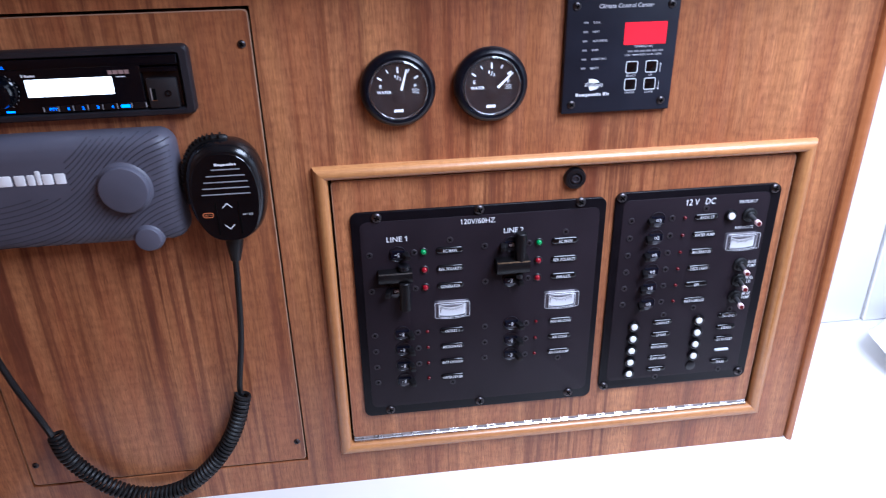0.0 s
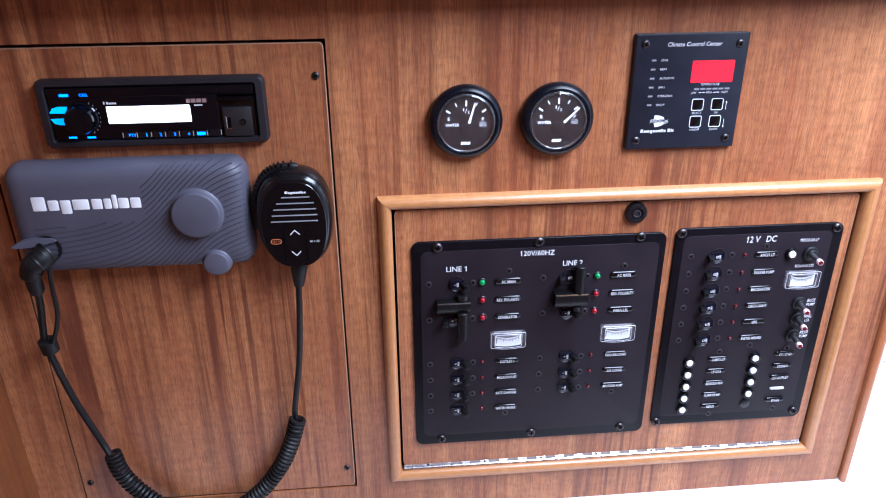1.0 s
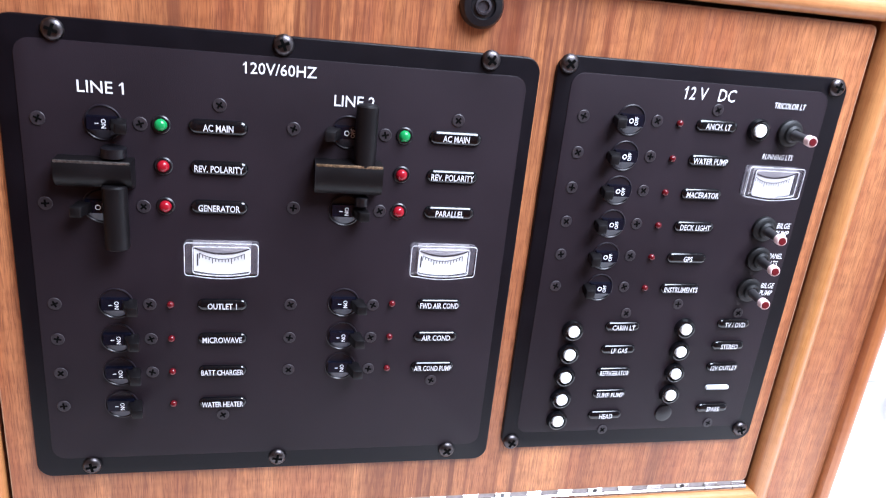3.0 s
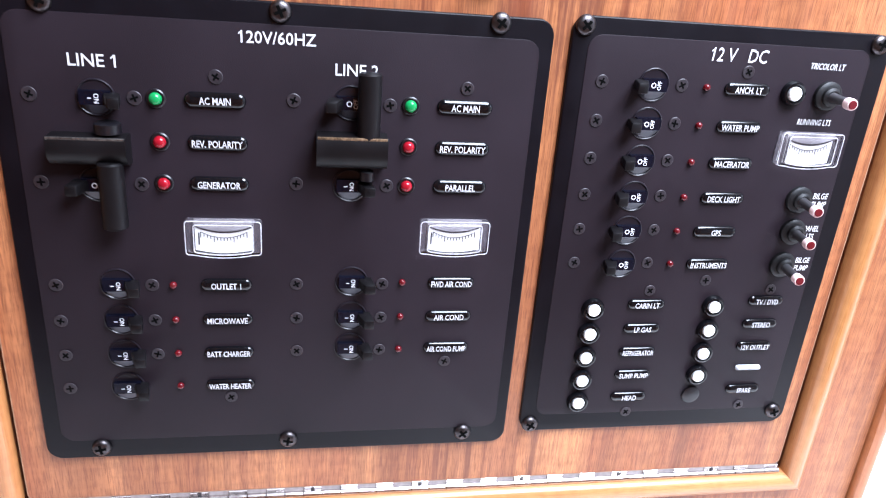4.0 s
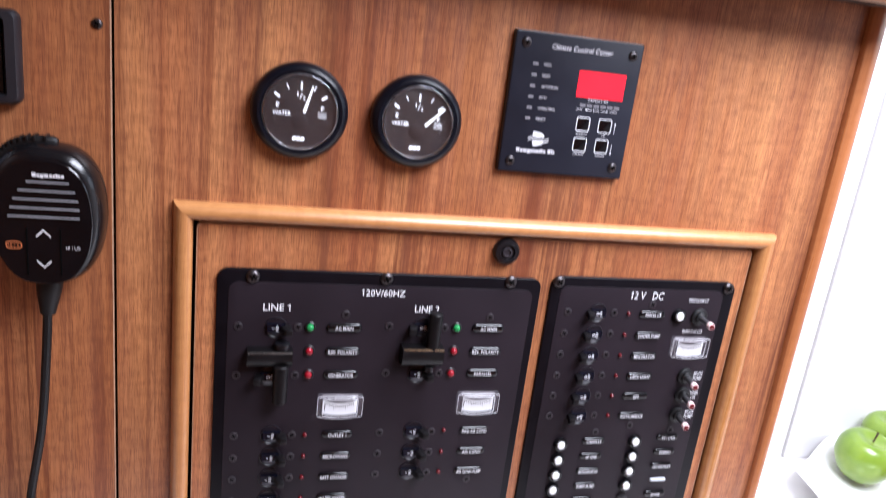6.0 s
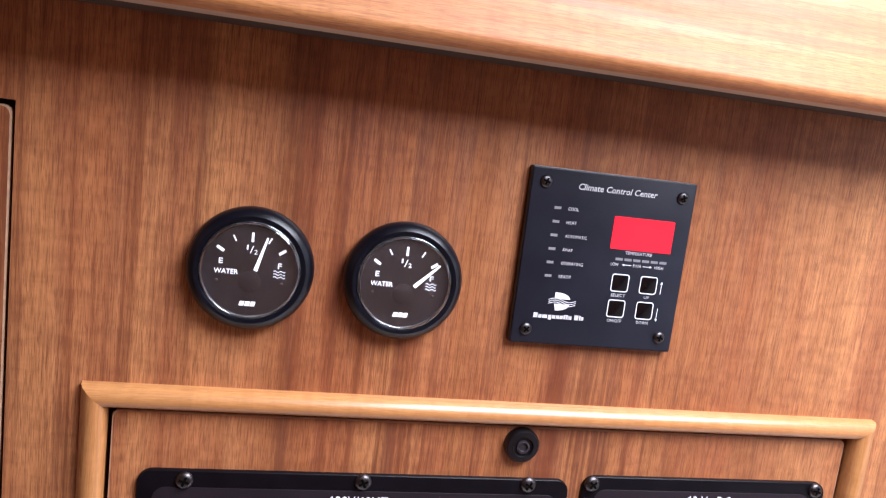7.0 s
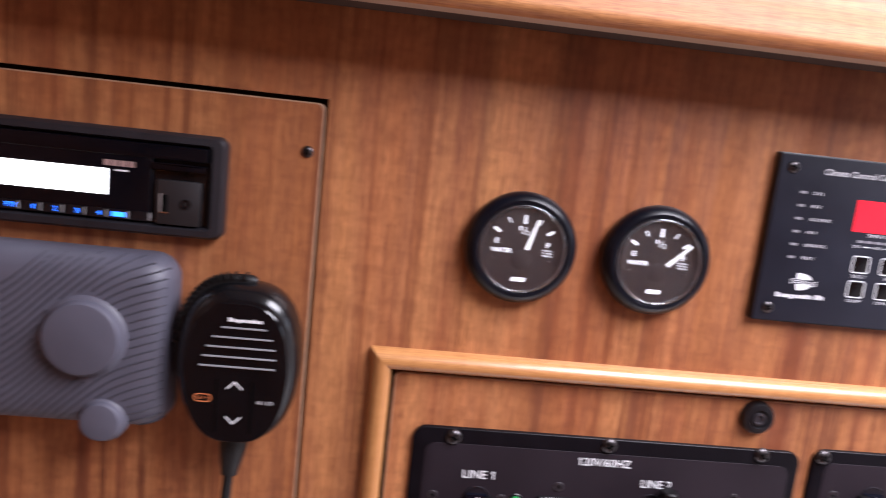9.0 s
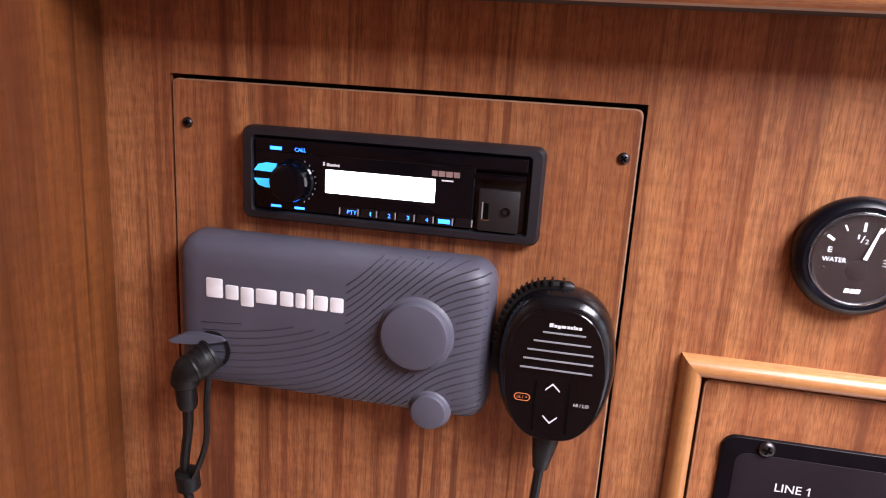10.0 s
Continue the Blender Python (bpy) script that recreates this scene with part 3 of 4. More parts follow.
def panel(name, cx, cz, w, h, inner, label):
    ob = thing(name, (cx, 0, cz), label, "switch panel", "electrical panels")
    part("plate", plate(w, h, 0.0085, 0.0002, -0.0028, 0.0009), PANEL_RIM, ob, "black gloss plate")
    x0, x1, z0, z1 = inner
    part("face", plate(x1 - x0, z1 - z0, 0.0075, -0.0027, -0.0031, 0.0002, cx=(x0 + x1) / 2 - cx, cz=(z0 + z1) / 2 - cz), PANEL_FACE, ob, "matt charcoal printed face")
    return ob


Y = -0.0032


def one_flag(parent, x, z, h):
    """The short upper stroke of a printed figure one."""
    bm = flat(bmesh.new(), [(x, z + h / 2), (x - 0.26 * h, z + h * 0.26), (x - 0.26 * h, z + h * 0.16), (x, z + h * 0.34)], Y - 0.0002)
    part("figure_flag", bm, INK, parent, smooth=0)


acx, acz = 0.1627, -0.1768
ac = panel("ac_panel", acx, acz, 0.2620, 0.2515, (0.0405, 0.2870, -0.2905, -0.0613), "black alternating-current breaker panel with white lettering")
for x, z, a in ((0.058, -0.0568, 20), (0.161, -0.0552, 65), (0.2658, -0.0542, 35), (0.0605, -0.2955, 80), (0.163, -0.2945, 10), (0.267, -0.294, 50)):
    screw(BIG_SCREW, ac, x - acx, -0.0027, z - acz, a, "shiny dark pan-head screw")
for s, x, z, w, h in (("120V/60HZ", 0.1602, -0.0674, 0.0345, 0.0056), ("LINE 1", 0.0770, -0.0816, 0.0206, 0.0056), ("LINE 2", 0.1970, -0.0803, 0.0206, 0.0056)):
    lettering("heading", s, x - acx, z - acz, w, h, Y - 0.0002, INK, ac, bold=0.006)
one_flag(ac, 0.0866 - acx, -0.0816 - acz, 0.0056)
one_flag(ac, 0.1434 - acx, -0.0674 - acz, 0.0056)
for word, x, z in (("AC MAIN", 0.1305, -0.0975), ("REV. POLARITY", 0.1308, -0.1183), ("GENERATOR", 0.1308, -0.1390), ("OUTLET 1", 0.132, -0.1943), ("MICROWAVE", 0.132, -0.2147), ("BATT CHARGER", 0.132, -0.2350), ("WATER HEATER", 0.132, -0.2556), ("AC MAIN", 0.2515, -0.0960), ("REV. POLARITY", 0.2518, -0.1171), ("PARALLEL", 0.2522, -0.1376), ("FWD AIR COND", 0.252, -0.1931), ("AIR COND", 0.252, -0.2138), ("AIR COND PUMP", 0.252, -0.2340)):
    name_plate(ac, word, x - acx, Y, z - acz, 0.0285 if z > -0.15 else 0.0262)
for x, z, kind in ((0.1035, -0.0978, "green"), (0.1040, -0.1185, "red"), (0.1045, -0.1393, "red"), (0.224, -0.0963, "green"), (0.224, -0.1172, "red"), (0.224, -0.1378, "red")):
    led(ac, kind, x - acx, Y, z - acz, "lit green lamp" if kind == "green" else "red lamp")
for x, zs in ((0.1053, (-0.1945, -0.2148, -0.2353, -0.2558)), (0.2247, (-0.193, -0.2140, -0.2348))):
    for z in zs:
        led(ac, "dim", x - acx, Y, z - acz, "small dark red lamp")
meter(ac, 0.132 - acx, Y, -0.1664 - acz)
meter(ac, 0.251 - acx, Y, -0.1650 - acz)
for x, z, side, word in ((0.0772, -0.0984, 1, "ON"), (0.0740, -0.1405, -1, "OFF"), (0.1945, -0.0962, -1, "OFF"), (0.1950, -0.1382, 1, "ON"), *((0.0782, z, 1, "ON") for z in (-0.1940, -0.2145, -0.235, -0.2555)), *((0.1972, z, 1, "ON") for z in (-0.1925, -0.2135, -0.233))):
    breaker(ac, x - acx, Y, z - acz, side, word)
for x, z in ((0.0486, -0.098), (0.0940, -0.098), (0.0486, -0.140), (0.0940, -0.140), (0.131, -0.0865), (0.167, -0.096), (0.2138, -0.0965), (0.168, -0.138), (0.2138, -0.138), (0.252, -0.0865), (0.252, -0.2435), (0.132, -0.2640), *((0.0486, z) for z in (-0.1945, -0.215, -0.2355, -0.256)), *((0.0948, z) for z in (-0.1945, -0.215, -0.2355)), *((0.168, z) for z in (-0.194, -0.2145, -0.235)), *((0.2138, z) for z in (-0.194, -0.2145, -0.235))):
    screw(SMALL_SCREW, ac, x - acx, Y, z - acz, (x * 9000 + z * 7000) % 90)


def interlock(x0, x1, z0, z1, sx, stem_z0, stem_z1, nut, wear, proud=0.0, thick=0.0059, nut_r=0.0035):
    """A sliding black bar across two breakers, with a round stem."""
    r = (z1 - z0) / 2
    bm = bmesh.new()
    arc = [(-0.0032, z0), (-0.0085, z0), (-0.0115, z0 + 0.0012), (-0.0138, z0 + 0.0040), (-0.0148, (z0 + z1) / 2), (-0.0150, z1 - 0.0012), (-0.0143, z1), (-0.0032, z1)]
    rings(bm, [[(x - acx, y - (proud if y < -0.004 else 0.0), z - acz) for y, z in arc] for x in (x0, x1)])
    ob = part("interlock_bar", bm, LEVER_BLACK, ac, "worn black sliding interlock bar")
    part("worn_edge", box(x0 + 0.0004 - acx, x1 - 0.0004 - acx, -0.0151 - proud, -0.0138 - proud, z1 - 0.0011 - acz, z1 + 0.0002 - acz, 0.0004, 2), wear, ob, "rubbed edge showing through the black")
    part("stem", tube([Vector((sx - acx, -0.0115, z - acz)) for z in (stem_z0, stem_z0 + 0.0008, stem_z1 - 0.0008, stem_z1)], [thick * 0.84, thick, thick, thick * 0.84], 20), LEVER_BLACK, ob)
    z = nut - acz
    part("nut", tube([Vector((sx - acx, -0.0090, z + d)) for d in (-0.0030, -0.0024, 0.0014, 0.0020)], [nut_r, nut_r, nut_r, nut_r * 0.8], 20), BLACK, ob, "round black collar on the stem")


interlock(0.0562, 0.0908, -0.1292, -0.1150, 0.0825, -0.1600, -0.1270, -0.1105, simple("dull_worn_edge", (0.16, 0.15, 0.14), 0.32, metal=0.8, vary=0.5, scale=900), nut_r=0.0060)
interlock(0.1780, 0.2125, -0.1270, -0.1105, 0.2030, -0.1120, -0.0800, -0.1305, simple("bronze_worn_edge", (0.20, 0.13, 0.075), 0.35, metal=0.5, vary=0.6, scale=900), 0.0020, 0.0057)

dcx, dcz = 0.3930, -0.1717
dc = panel("dc_panel", dcx, dcz, 0.1800, 0.2475, (0.3118, 0.4720, -0.2835, -0.0565), "black direct-current breaker panel with toggles and white buttons")
for x, z, a in ((0.309, -0.0525, 45), (0.475, -0.0532, 15), (0.4742, -0.2862, 70), (0.3092, -0.290, 30)):
    screw(BIG_SCREW, dc, x - dcx, -0.0027, z - dcz, a, "shiny dark pan-head screw")
lettering("heading", "12 V   DC", 0.3955 - dcx, -0.0628 - dcz, 0.0315, 0.0070, Y - 0.0002, INK, dc, slant=0.07, bold=0.004)
one_flag(dc, 0.3808 - dcx, -0.0628 - dcz, 0.0070)
for s, x, z, w, h in (("TRICOLOR LT", 0.4477, -0.0660, 0.0205, 0.0033), ("RUNNING LTS", 0.448, -0.0960, 0.0205, 0.0033), ("BILGE\nPUMP", 0.4650, -0.1410, 0.0095, 0.0085), ("PANEL\nLTS", 0.4650, -0.1610, 0.0095, 0.0085), ("BILGE\nPUMP", 0.4650, -0.1812, 0.0095, 0.0085)):
    lettering("lettering", s, x - dcx, z - dcz, w, h, Y - 0.0002, INK, dc, slant=0.15, bold=0.006)
for k, word in enumerate(("ANCH. LT", "WATER PUMP", "MACERATOR", "DECK LIGHT", "GPS", "INSTRUMENTS")):
    z = -0.0800 - 0.02025 * k
    name_plate(dc, word, 0.4034 - dcx, Y, z - dcz, 0.0262)
    breaker(dc, 0.3500 - dcx, Y, z - dcz, -1, "OFF")
    led(dc, "dim", 0.380 - dcx, Y, z - dcz, "small dark red lamp")
    for x in (0.3218, 0.366):
        screw(SMALL_SCREW, dc, x - dcx, Y, z + 0.0005 - dcz, (k * 37 + x * 900) % 90)
for x, z in ((0.402, -0.0710), (0.371, -0.1985), (0.405, -0.1920), (0.449, -0.1980), (0.371, -0.2830), (0.448, -0.2805)):
    screw(SMALL_SCREW, dc, x - dcx, Y, z - dcz, (x * 9100) % 90)
BUTTON_COLLAR = finish("collar", lathe([(0.0068, 0.0), (0.0068, -0.0016), (0.0060, -0.0032), (0.0052, -0.0034), (0.0046, -0.0026), (0.0044, -0.0012)], 28), BLACK_GLOSS)
BUTTON_CAP = finish("cap", lathe([(0.0038, -0.0010), (0.0038, -0.0034), (0.0033, -0.0041), (0.0015, -0.0043)], 24), WHITE_PLASTIC)


def button(x, z):
    ob = part("push_button", BUTTON_COLLAR, None, dc, "white reset button in a black collar", (x - dcx, Y, z - dcz))
    part("cap", BUTTON_CAP, None, ob)


button(0.4303, -0.0808)
for k, (a, b) in enumerate(zip(("CABIN LT", "LP GAS", "REFRIGERATOR", "SUMP PUMP", "HEAD"), ("TV / DVD", "STEREO", "12V OUTLET", "", "SPARE"))):
    za = -0.2100 - 0.01600 * k
    button(0.3375, za)
    if k < 4:
        button(0.4132, za + 0.0015)
    name_plate(dc, a, 0.3704 - dcx, Y, -0.2073 - 0.0160 * k - dcz, 0.0232)
    name_plate(dc, b, 0.4475 - dcx, Y, -0.2053 - 0.0157 * k - dcz, 0.0232)
part("blank_plug", lathe([(0.0058, 0.0), (0.0058, -0.0010), (0.0045, -0.0014)], 24), BLACK, dc, "black blanking plug", (0.4125 - dcx, Y, -0.2715 - dcz))
COLLAR_M = finish("toggle_collar", lathe([(0.0078, 0.0), (0.0078, -0.0022), (0.0066, -0.0032), (0.0052, -0.0034), (0.0050, -0.0050), (0.0036, -0.0060)], 24), BLACK_RUBBER)
STEM_M = finish("toggle_lever", lathe([(0.0030, -0.0040), (0.0026, -0.0090), (0.0024, -0.0190)], 16), simple("grey_lever", (0.10, 0.095, 0.10), 0.35, metal=0.6))
TIP_M = finish("toggle_tip", lathe([(0.0026, -0.0188), (0.0031, -0.0195), (0.0031, -0.0232), (0.0028, -0.0238)], 18), simple("pink_white_tip", (0.80, 0.60, 0.58), 0.35))
TIP_END = finish("tip_end", lathe([(0.0024, -0.0236), (0.0021, -0.0243)], 16), simple("dark_red_tip", (0.12, 0.008, 0.012), 0.3))
for x, z, pitch, lean in ((0.4512, -0.0812, 1, -4), (0.4510, -0.1405, 0, -8), (0.4525, -0.1602, -1, -9), (0.4515, -0.1812, 1, -8)):
    ob = part("toggle_switch", COLLAR_M, None, dc, "black toggle switch with a red-tipped lever", (x - dcx, Y, z - dcz))
    for name, me in (("lever", STEM_M), ("tip", TIP_M), ("tip_end", TIP_END)):
        part(name, me, None, ob).rotation_euler = (radians(pitch), 0, radians(lean))
meter(dc, 0.447 - dcx, Y, -0.1106 - dcz)


# ---- water gauges ----
GAUGE_FACE = simple("dark_gauge_face", (0.0084, 0.0061, 0.0070), 0.4, vary=0.1)
RING = simple("grey_lens_rim", (0.10, 0.10, 0.11), 0.12, metal=0.4, vary=0.3, scale=200)
LENS_GLINT = simple("lens_glint_metal", (0.55, 0.54, 0.56), 0.12, metal=1.0, vary=0.5, scale=260)
GAUGE_GLASS = clear("gauge_glass", 0.02, ior=1.5)
BEZEL = simple("black_bezel", (0.0022, 0.0028, 0.0060), 0.30, vary=0.15, bump=0.05, spec=0.3)


def gauge(x, z, needle, label):
    g = thing("water_gauge", (x, 0, z), label, "gauge", "water gauges")
    part("bezel", lathe([(0.0318, 0.0), (0.0340, -0.0015), (0.0347, -0.0048), (0.0342, -0.0082), (0.0322, -0.0112), (0.0298, -0.0126), (0.0280, -0.0124), (0.0270, -0.0112), (0.0266, -0.0060)], 64, caps=(True, False)), BEZEL, g, "round black bezel")
    part("inner_ring", lathe([(0.0266, -0.0085), (0.0266, -0.0120), (0.0262, -0.0124), (0.0259, -0.0118), (0.0258, -0.0090)], 64, caps=(False, False)), RING, g, "thin bright inner ring")
    # thin bright rings added to imitate glints round the glass
    for rr, yy in ((0.0257, -0.0141), (0.0262, -0.0126)):
        part("lens_glint", tube([Vector((rr * math.cos(2 * math.pi * k / 64), yy, rr * math.sin(2 * math.pi * k / 64))) for k in range(65)], 0.00020, 5), LENS_GLINT, g, "thin metal ring added as a glint on the lens edge")
    face = part("dial", lathe([(0.0258, -0.0085), (0.0258, -0.0100)], 48), GAUGE_FACE, g, "dark dial with white marks")
    D = -0.0102
    bm = bmesh.new()
    for a, w, r0, r1 in ((147, 0.0008, 0.0174, 0.0219), (119, 0.00042, 0.0176, 0.0212), (90, 0.0007, 0.0156, 0.0208), (61, 0.00042, 0.0176, 0.0212), (34, 0.0008, 0.0176, 0.0220)):
        c, s = math.cos(radians(a)), math.sin(radians(a))
        flat(bm, [(r0 * c - w * s, r0 * s + w * c), (r0 * c + w * s, r0 * s - w * c), (r1 * c + w * s, r1 * s - w * c), (r1 * c - w * s, r1 * s + w * c)], D)
    part("scale", bm, INK, face, smooth=0)
    lettering("letter", "E", -0.0158, 0.0040, 0.0022, 0.0030, D, INK, face, bold=0.01)
    lettering("letter", "F", 0.0156, 0.0034, 0.0022, 0.0030, D, INK, face, bold=0.01)
    lettering("lettering", "WATER", -0.0128, -0.0016, 0.0128, 0.0027, D, INK, face, bold=0.012)
    lettering("fraction", "1", -0.0024, 0.0125, 0.0009, 0.0026, D, INK, face)
    lettering("fraction", "/", -0.0001, 0.0113, 0.0020, 0.0042, D, INK, face)
    lettering("fraction", "2", 0.0022, 0.0101, 0.0018, 0.0026, D, INK, face)
    bm = bmesh.new()
    for row in range(3):
        top = [(0.0124 + 0.0064 * k / 16, 0.0002 - row * 0.0016 + 0.0004 * math.sin(k / 16 * 4 * math.pi)) for k in range(17)]
        for (xa, za), (xb, zb) in zip(top, top[1:]):
            flat(bm, [(xa, za - 0.0002), (xb, zb - 0.0002), (xb, zb + 0.0002), (xa, za + 0.0002)], D)
    part("wave_sign", bm, INK, face, smooth=0)
    word_bars("brand_mark", ((3, 1, 0), (3, 1, 0), (3, 1, 0)), -0.0004, -0.0190, 0.0088, 0.0026, D, INK, face, 0.25)
    part("hub", lathe([(0.0060, -0.0100), (0.0060, -0.0103), (0.0056, -0.0104)], 28), GAUGE_FACE, face, loc=(0, 0, -0.0068))
    c, s = math.cos(radians(needle)), math.sin(radians(needle))
    bm = bmesh.new()
    base, far = Vector((0.0008, -0.0066)) + Vector((c, s)) * 0.0068, Vector((0.0008, -0.0066)) + Vector((c, s)) * 0.0262
    side = Vector((-s, c))
    pts = [base + side * 0.0011, base - side * 0.0011, far - side * 0.0005, far + side * 0.0005]
    rings(bm, [[(p.x, y, p.y) for p in pts] for y in (-0.0108, -0.0114)])
    part("needle", bm, WHITE_PLASTIC, face, smooth=0)
    for xx in (-0.0175, 0.0172):
        part("pin", lathe([(0.0008, -0.0100), (0.0008, -0.0110), (0.0004, -0.0112)], 10), SCREW, face, loc=(xx, 0, -0.0068))
    glass = part("glass", lathe([(0.0262, -0.0100), (0.0261, -0.0126), (0.0258, -0.0138), (0.0252, -0.0143), (0.018, -0.0147), (0.008, -0.0149), (0.001, -0.0150)], 64, caps=(False, True)), GAUGE_GLASS, g, "slightly domed clear glass")
    sol = glass.modifiers.new("thickness", "SOLIDIFY")
    sol.thickness = -0.0008
    glass.visible_shadow = False
    return g


gauge(0.0850, 0.0708, 74, "round black water gauge reading just over half")
gauge(0.1706, 0.0708, 44, "round black water gauge reading full")

# ---- climate control ----
ccx, ccz = 0.2922, 0.0925
CC_FACE = simple("black_membrane_face", (0.0115, 0.0120, 0.0195), 0.42, vary=0.15, scale=40, bump=0.07, bump_scale=1600, spec=0.25)
cc = thing("climate_control", (ccx, 0, ccz), "square black climate control with a red display", "thermostat")
part("body", plate(0.1065, 0.1072, 0.0012, 0.0, -0.0052, 0.0004, 3, 2), BLACK, cc)
face = part("face", plate(0.1050, 0.1058, 0.0010, -0.0051, -0.0060, 0.0003, 3, 2), CC_FACE, cc, "black printed membrane face")
FY = -0.0062
lettering("title", "Climate Control Center", 0.0020, 0.0441, 0.0510, 0.0038, FY, LABEL_INK, face, slant=0.2, bold=0.012)
part("display", plate(0.0402, 0.0200, 0.0006, -0.0060, -0.0063, 0.0001, 2, 1, cx=0.0222, cz=0.0190), simple("red_display", (0.72, 0.012, 0.026), 0.35, emit=0.6, vary=0.03), face, "lit plain red display")
for x, z, w in (*((-0.0368, 0.0302 - 0.00822 * k, 0.0043) for k in range(6)), *((0.0068 + 0.00585 * k, 0.0030, 0.0048) for k in range(6))):
    bar = flat(bmesh.new(), [(x, z - 0.0008), (x + w, z - 0.0008), (x + w, z + 0.0008), (x, z + 0.0008)], FY)
    part("indicator_bar", bar, INK_GREY, face, "unlit grey indicator bar", smooth=0)
for k, word in enumerate(("COOL", "HEAT", "AUTOMATIC", "AWAY", "OPERATING", "READY")):
    w = 0.00165 * len(word) + 0.0004
    lettering("lettering", word, -0.0282 + w / 2, 0.0302 - 0.00822 * k, w * 0.92, 0.0019, FY, LABEL_INK, face)
for word, x, z, w in (("TEMPERATURE", 0.0214, 0.0072, 0.0178), ("LOW", 0.0068, -0.0003, 0.0052), ("FAN", 0.0215, -0.0003, 0.0050), ("HIGH", 0.0362, -0.0003, 0.0060), ("SELECT", 0.0122, -0.0195, 0.0095), ("UP", 0.0312, -0.0195, 0.0034), ("ON/OFF", 0.0122, -0.0356, 0.0095), ("DOWN", 0.0310, -0.0356, 0.0078)):
    lettering("lettering", word, x, z, w, 0.0019, FY, LABEL_INK, face)
arrows = bmesh.new()
for x0, x1 in ((0.0178, 0.0132), (0.0254, 0.0300)):
    s = 1 if x1 > x0 else -1
    flat(arrows, [(x0, -0.0005), (x1, -0.0005), (x1, -0.0001), (x0, -0.0001)], FY)
    flat(arrows, [(x1, -0.0010), (x1 + s * 0.0017, -0.0003), (x1, 0.0004)], FY)
for z0, z1 in ((-0.0170, -0.0105), (-0.0258, -0.0325)):
    s = 1 if z1 > z0 else -1
    flat(arrows, [(0.0398, z0), (0.0402, z0), (0.0402, z1), (0.0398, z1)], FY)
    flat(arrows, [(0.0391, z1), (0.0409, z1), (0.0400, z1 + s * 0.0018)], FY)
part("arrows", arrows, INK, face, smooth=0)
for x, z in ((0.0122, -0.0117), (0.0312, -0.0117), (0.0122, -0.0279), (0.0312, -0.0279)):
    bm = bmesh.new()
    rings(bm, [[(x + a, y, z + b) for a, b in rounded(w, h, r, 4)] for w, h, r, y in ((0.0116, 0.0112, 0.0018, -0.0060), (0.0116, 0.0112, 0.0018, -0.00635), (0.0104, 0.0100, 0.0012, -0.00635), (0.0104, 0.0100, 0.0012, -0.0060))], False, False)
    k = part("key", bm, INK, face, "square key with a white outline", smooth=0)
    part("key_top", plate(0.0102, 0.0098, 0.0012, -0.0060, -0.0064, 0.0003, 3, 2, cx=x, cz=z), BLACK_GLOSS, k)
bm = bmesh.new()
flat(bm, [(-0.0283, -0.0208)] + [(-0.0283 + 0.0012 + 0.0098 * math.sin(radians(a)) * 0.9, -0.0248 + 0.0040 * math.cos(radians(a))) for a in range(0, 100, 15)] + [(-0.0283, -0.0248)], FY)
flat(bm, [(-0.0283, -0.0278)] + [(-0.0283 + 0.0012 + 0.0098 * math.sin(radians(a)) * 0.9, -0.0278 - 0.0042 * math.cos(radians(a))) for a in range(90, -10, -15)], FY)
for k in range(3):
    pts = [(-0.0320 + 0.0175 * j / 14, -0.0255 - 0.0012 * k + 0.0011 * math.sin(j / 14 * 2 * math.pi)) for j in range(15)]
    for (xa, za), (xb, zb) in zip(pts, pts[1:]):
        flat(bm, [(xa, za - 0.0002), (xb, zb - 0.0002), (xb, zb + 0.0002), (xa, za + 0.0002)], FY)
part("emblem", bm, INK, face, "white emblem of two half rounds and waves", smooth=0)
word_bars("brand_mark", ((2, 1, 0), (1.6, .7, 0), (2.4, .7, 0), (1.6, 1, -.3), (1.6, .7, 0), (1.6, .7, 0), (1.6, .7, 0), (1.0, .9, 0), (1.0, .9, 0), (1.6, .7, 0), (0.9, .0, 0), (2, 1, 0), (0.8, 1, 0), (1.2, .7, 0)), -0.0240, -0.0356, 0.0325, 0.0030, FY, LABEL_INK, face)
for x, z, a in ((-0.0442, 0.0450, 20), (0.0444, 0.0442, 70), (-0.0440, -0.0445, 40), (0.0440, -0.0442, 10)):
    screw(screw_mesh("screw", 0.0038, 0.0020, SCREW), cc, x, -0.0060, z, a, "dark pan-head screw")

# ---- marine stereo in the left hatch ----
rcx, rcz = -0.1912, 0.0880
BLUE = simple("blue_key_light", (0.012, 0.16, 1.0), 0.3, emit=3.2, vary=0.02)
CYAN = simple("cyan_key_light", (0.02, 0.40, 0.90), 0.3, emit=0.8, vary=0.05)
LCD = simple("white_lcd", (0.90, 0.96, 1.0), 0.3, emit=2.0, vary=0.02)
GREY_PRINT = simple("faint_print", (0.30, 0.29, 0.30), 0.5)
PIANO = simple("piano_black", (0.0018, 0.0021, 0.0038), 0.12, vary=0.15, coat=0.05, spec=0.3)
SURROUND = simple("charcoal_trim_plastic", (0.0125, 0.0115, 0.0150), 0.45, vary=0.15, bump=0.1)
rad = thing("car_stereo", (rcx, 0, rcz), "black marine stereo with a lit white display and blue keys", "stereo")
bm = bmesh.new()
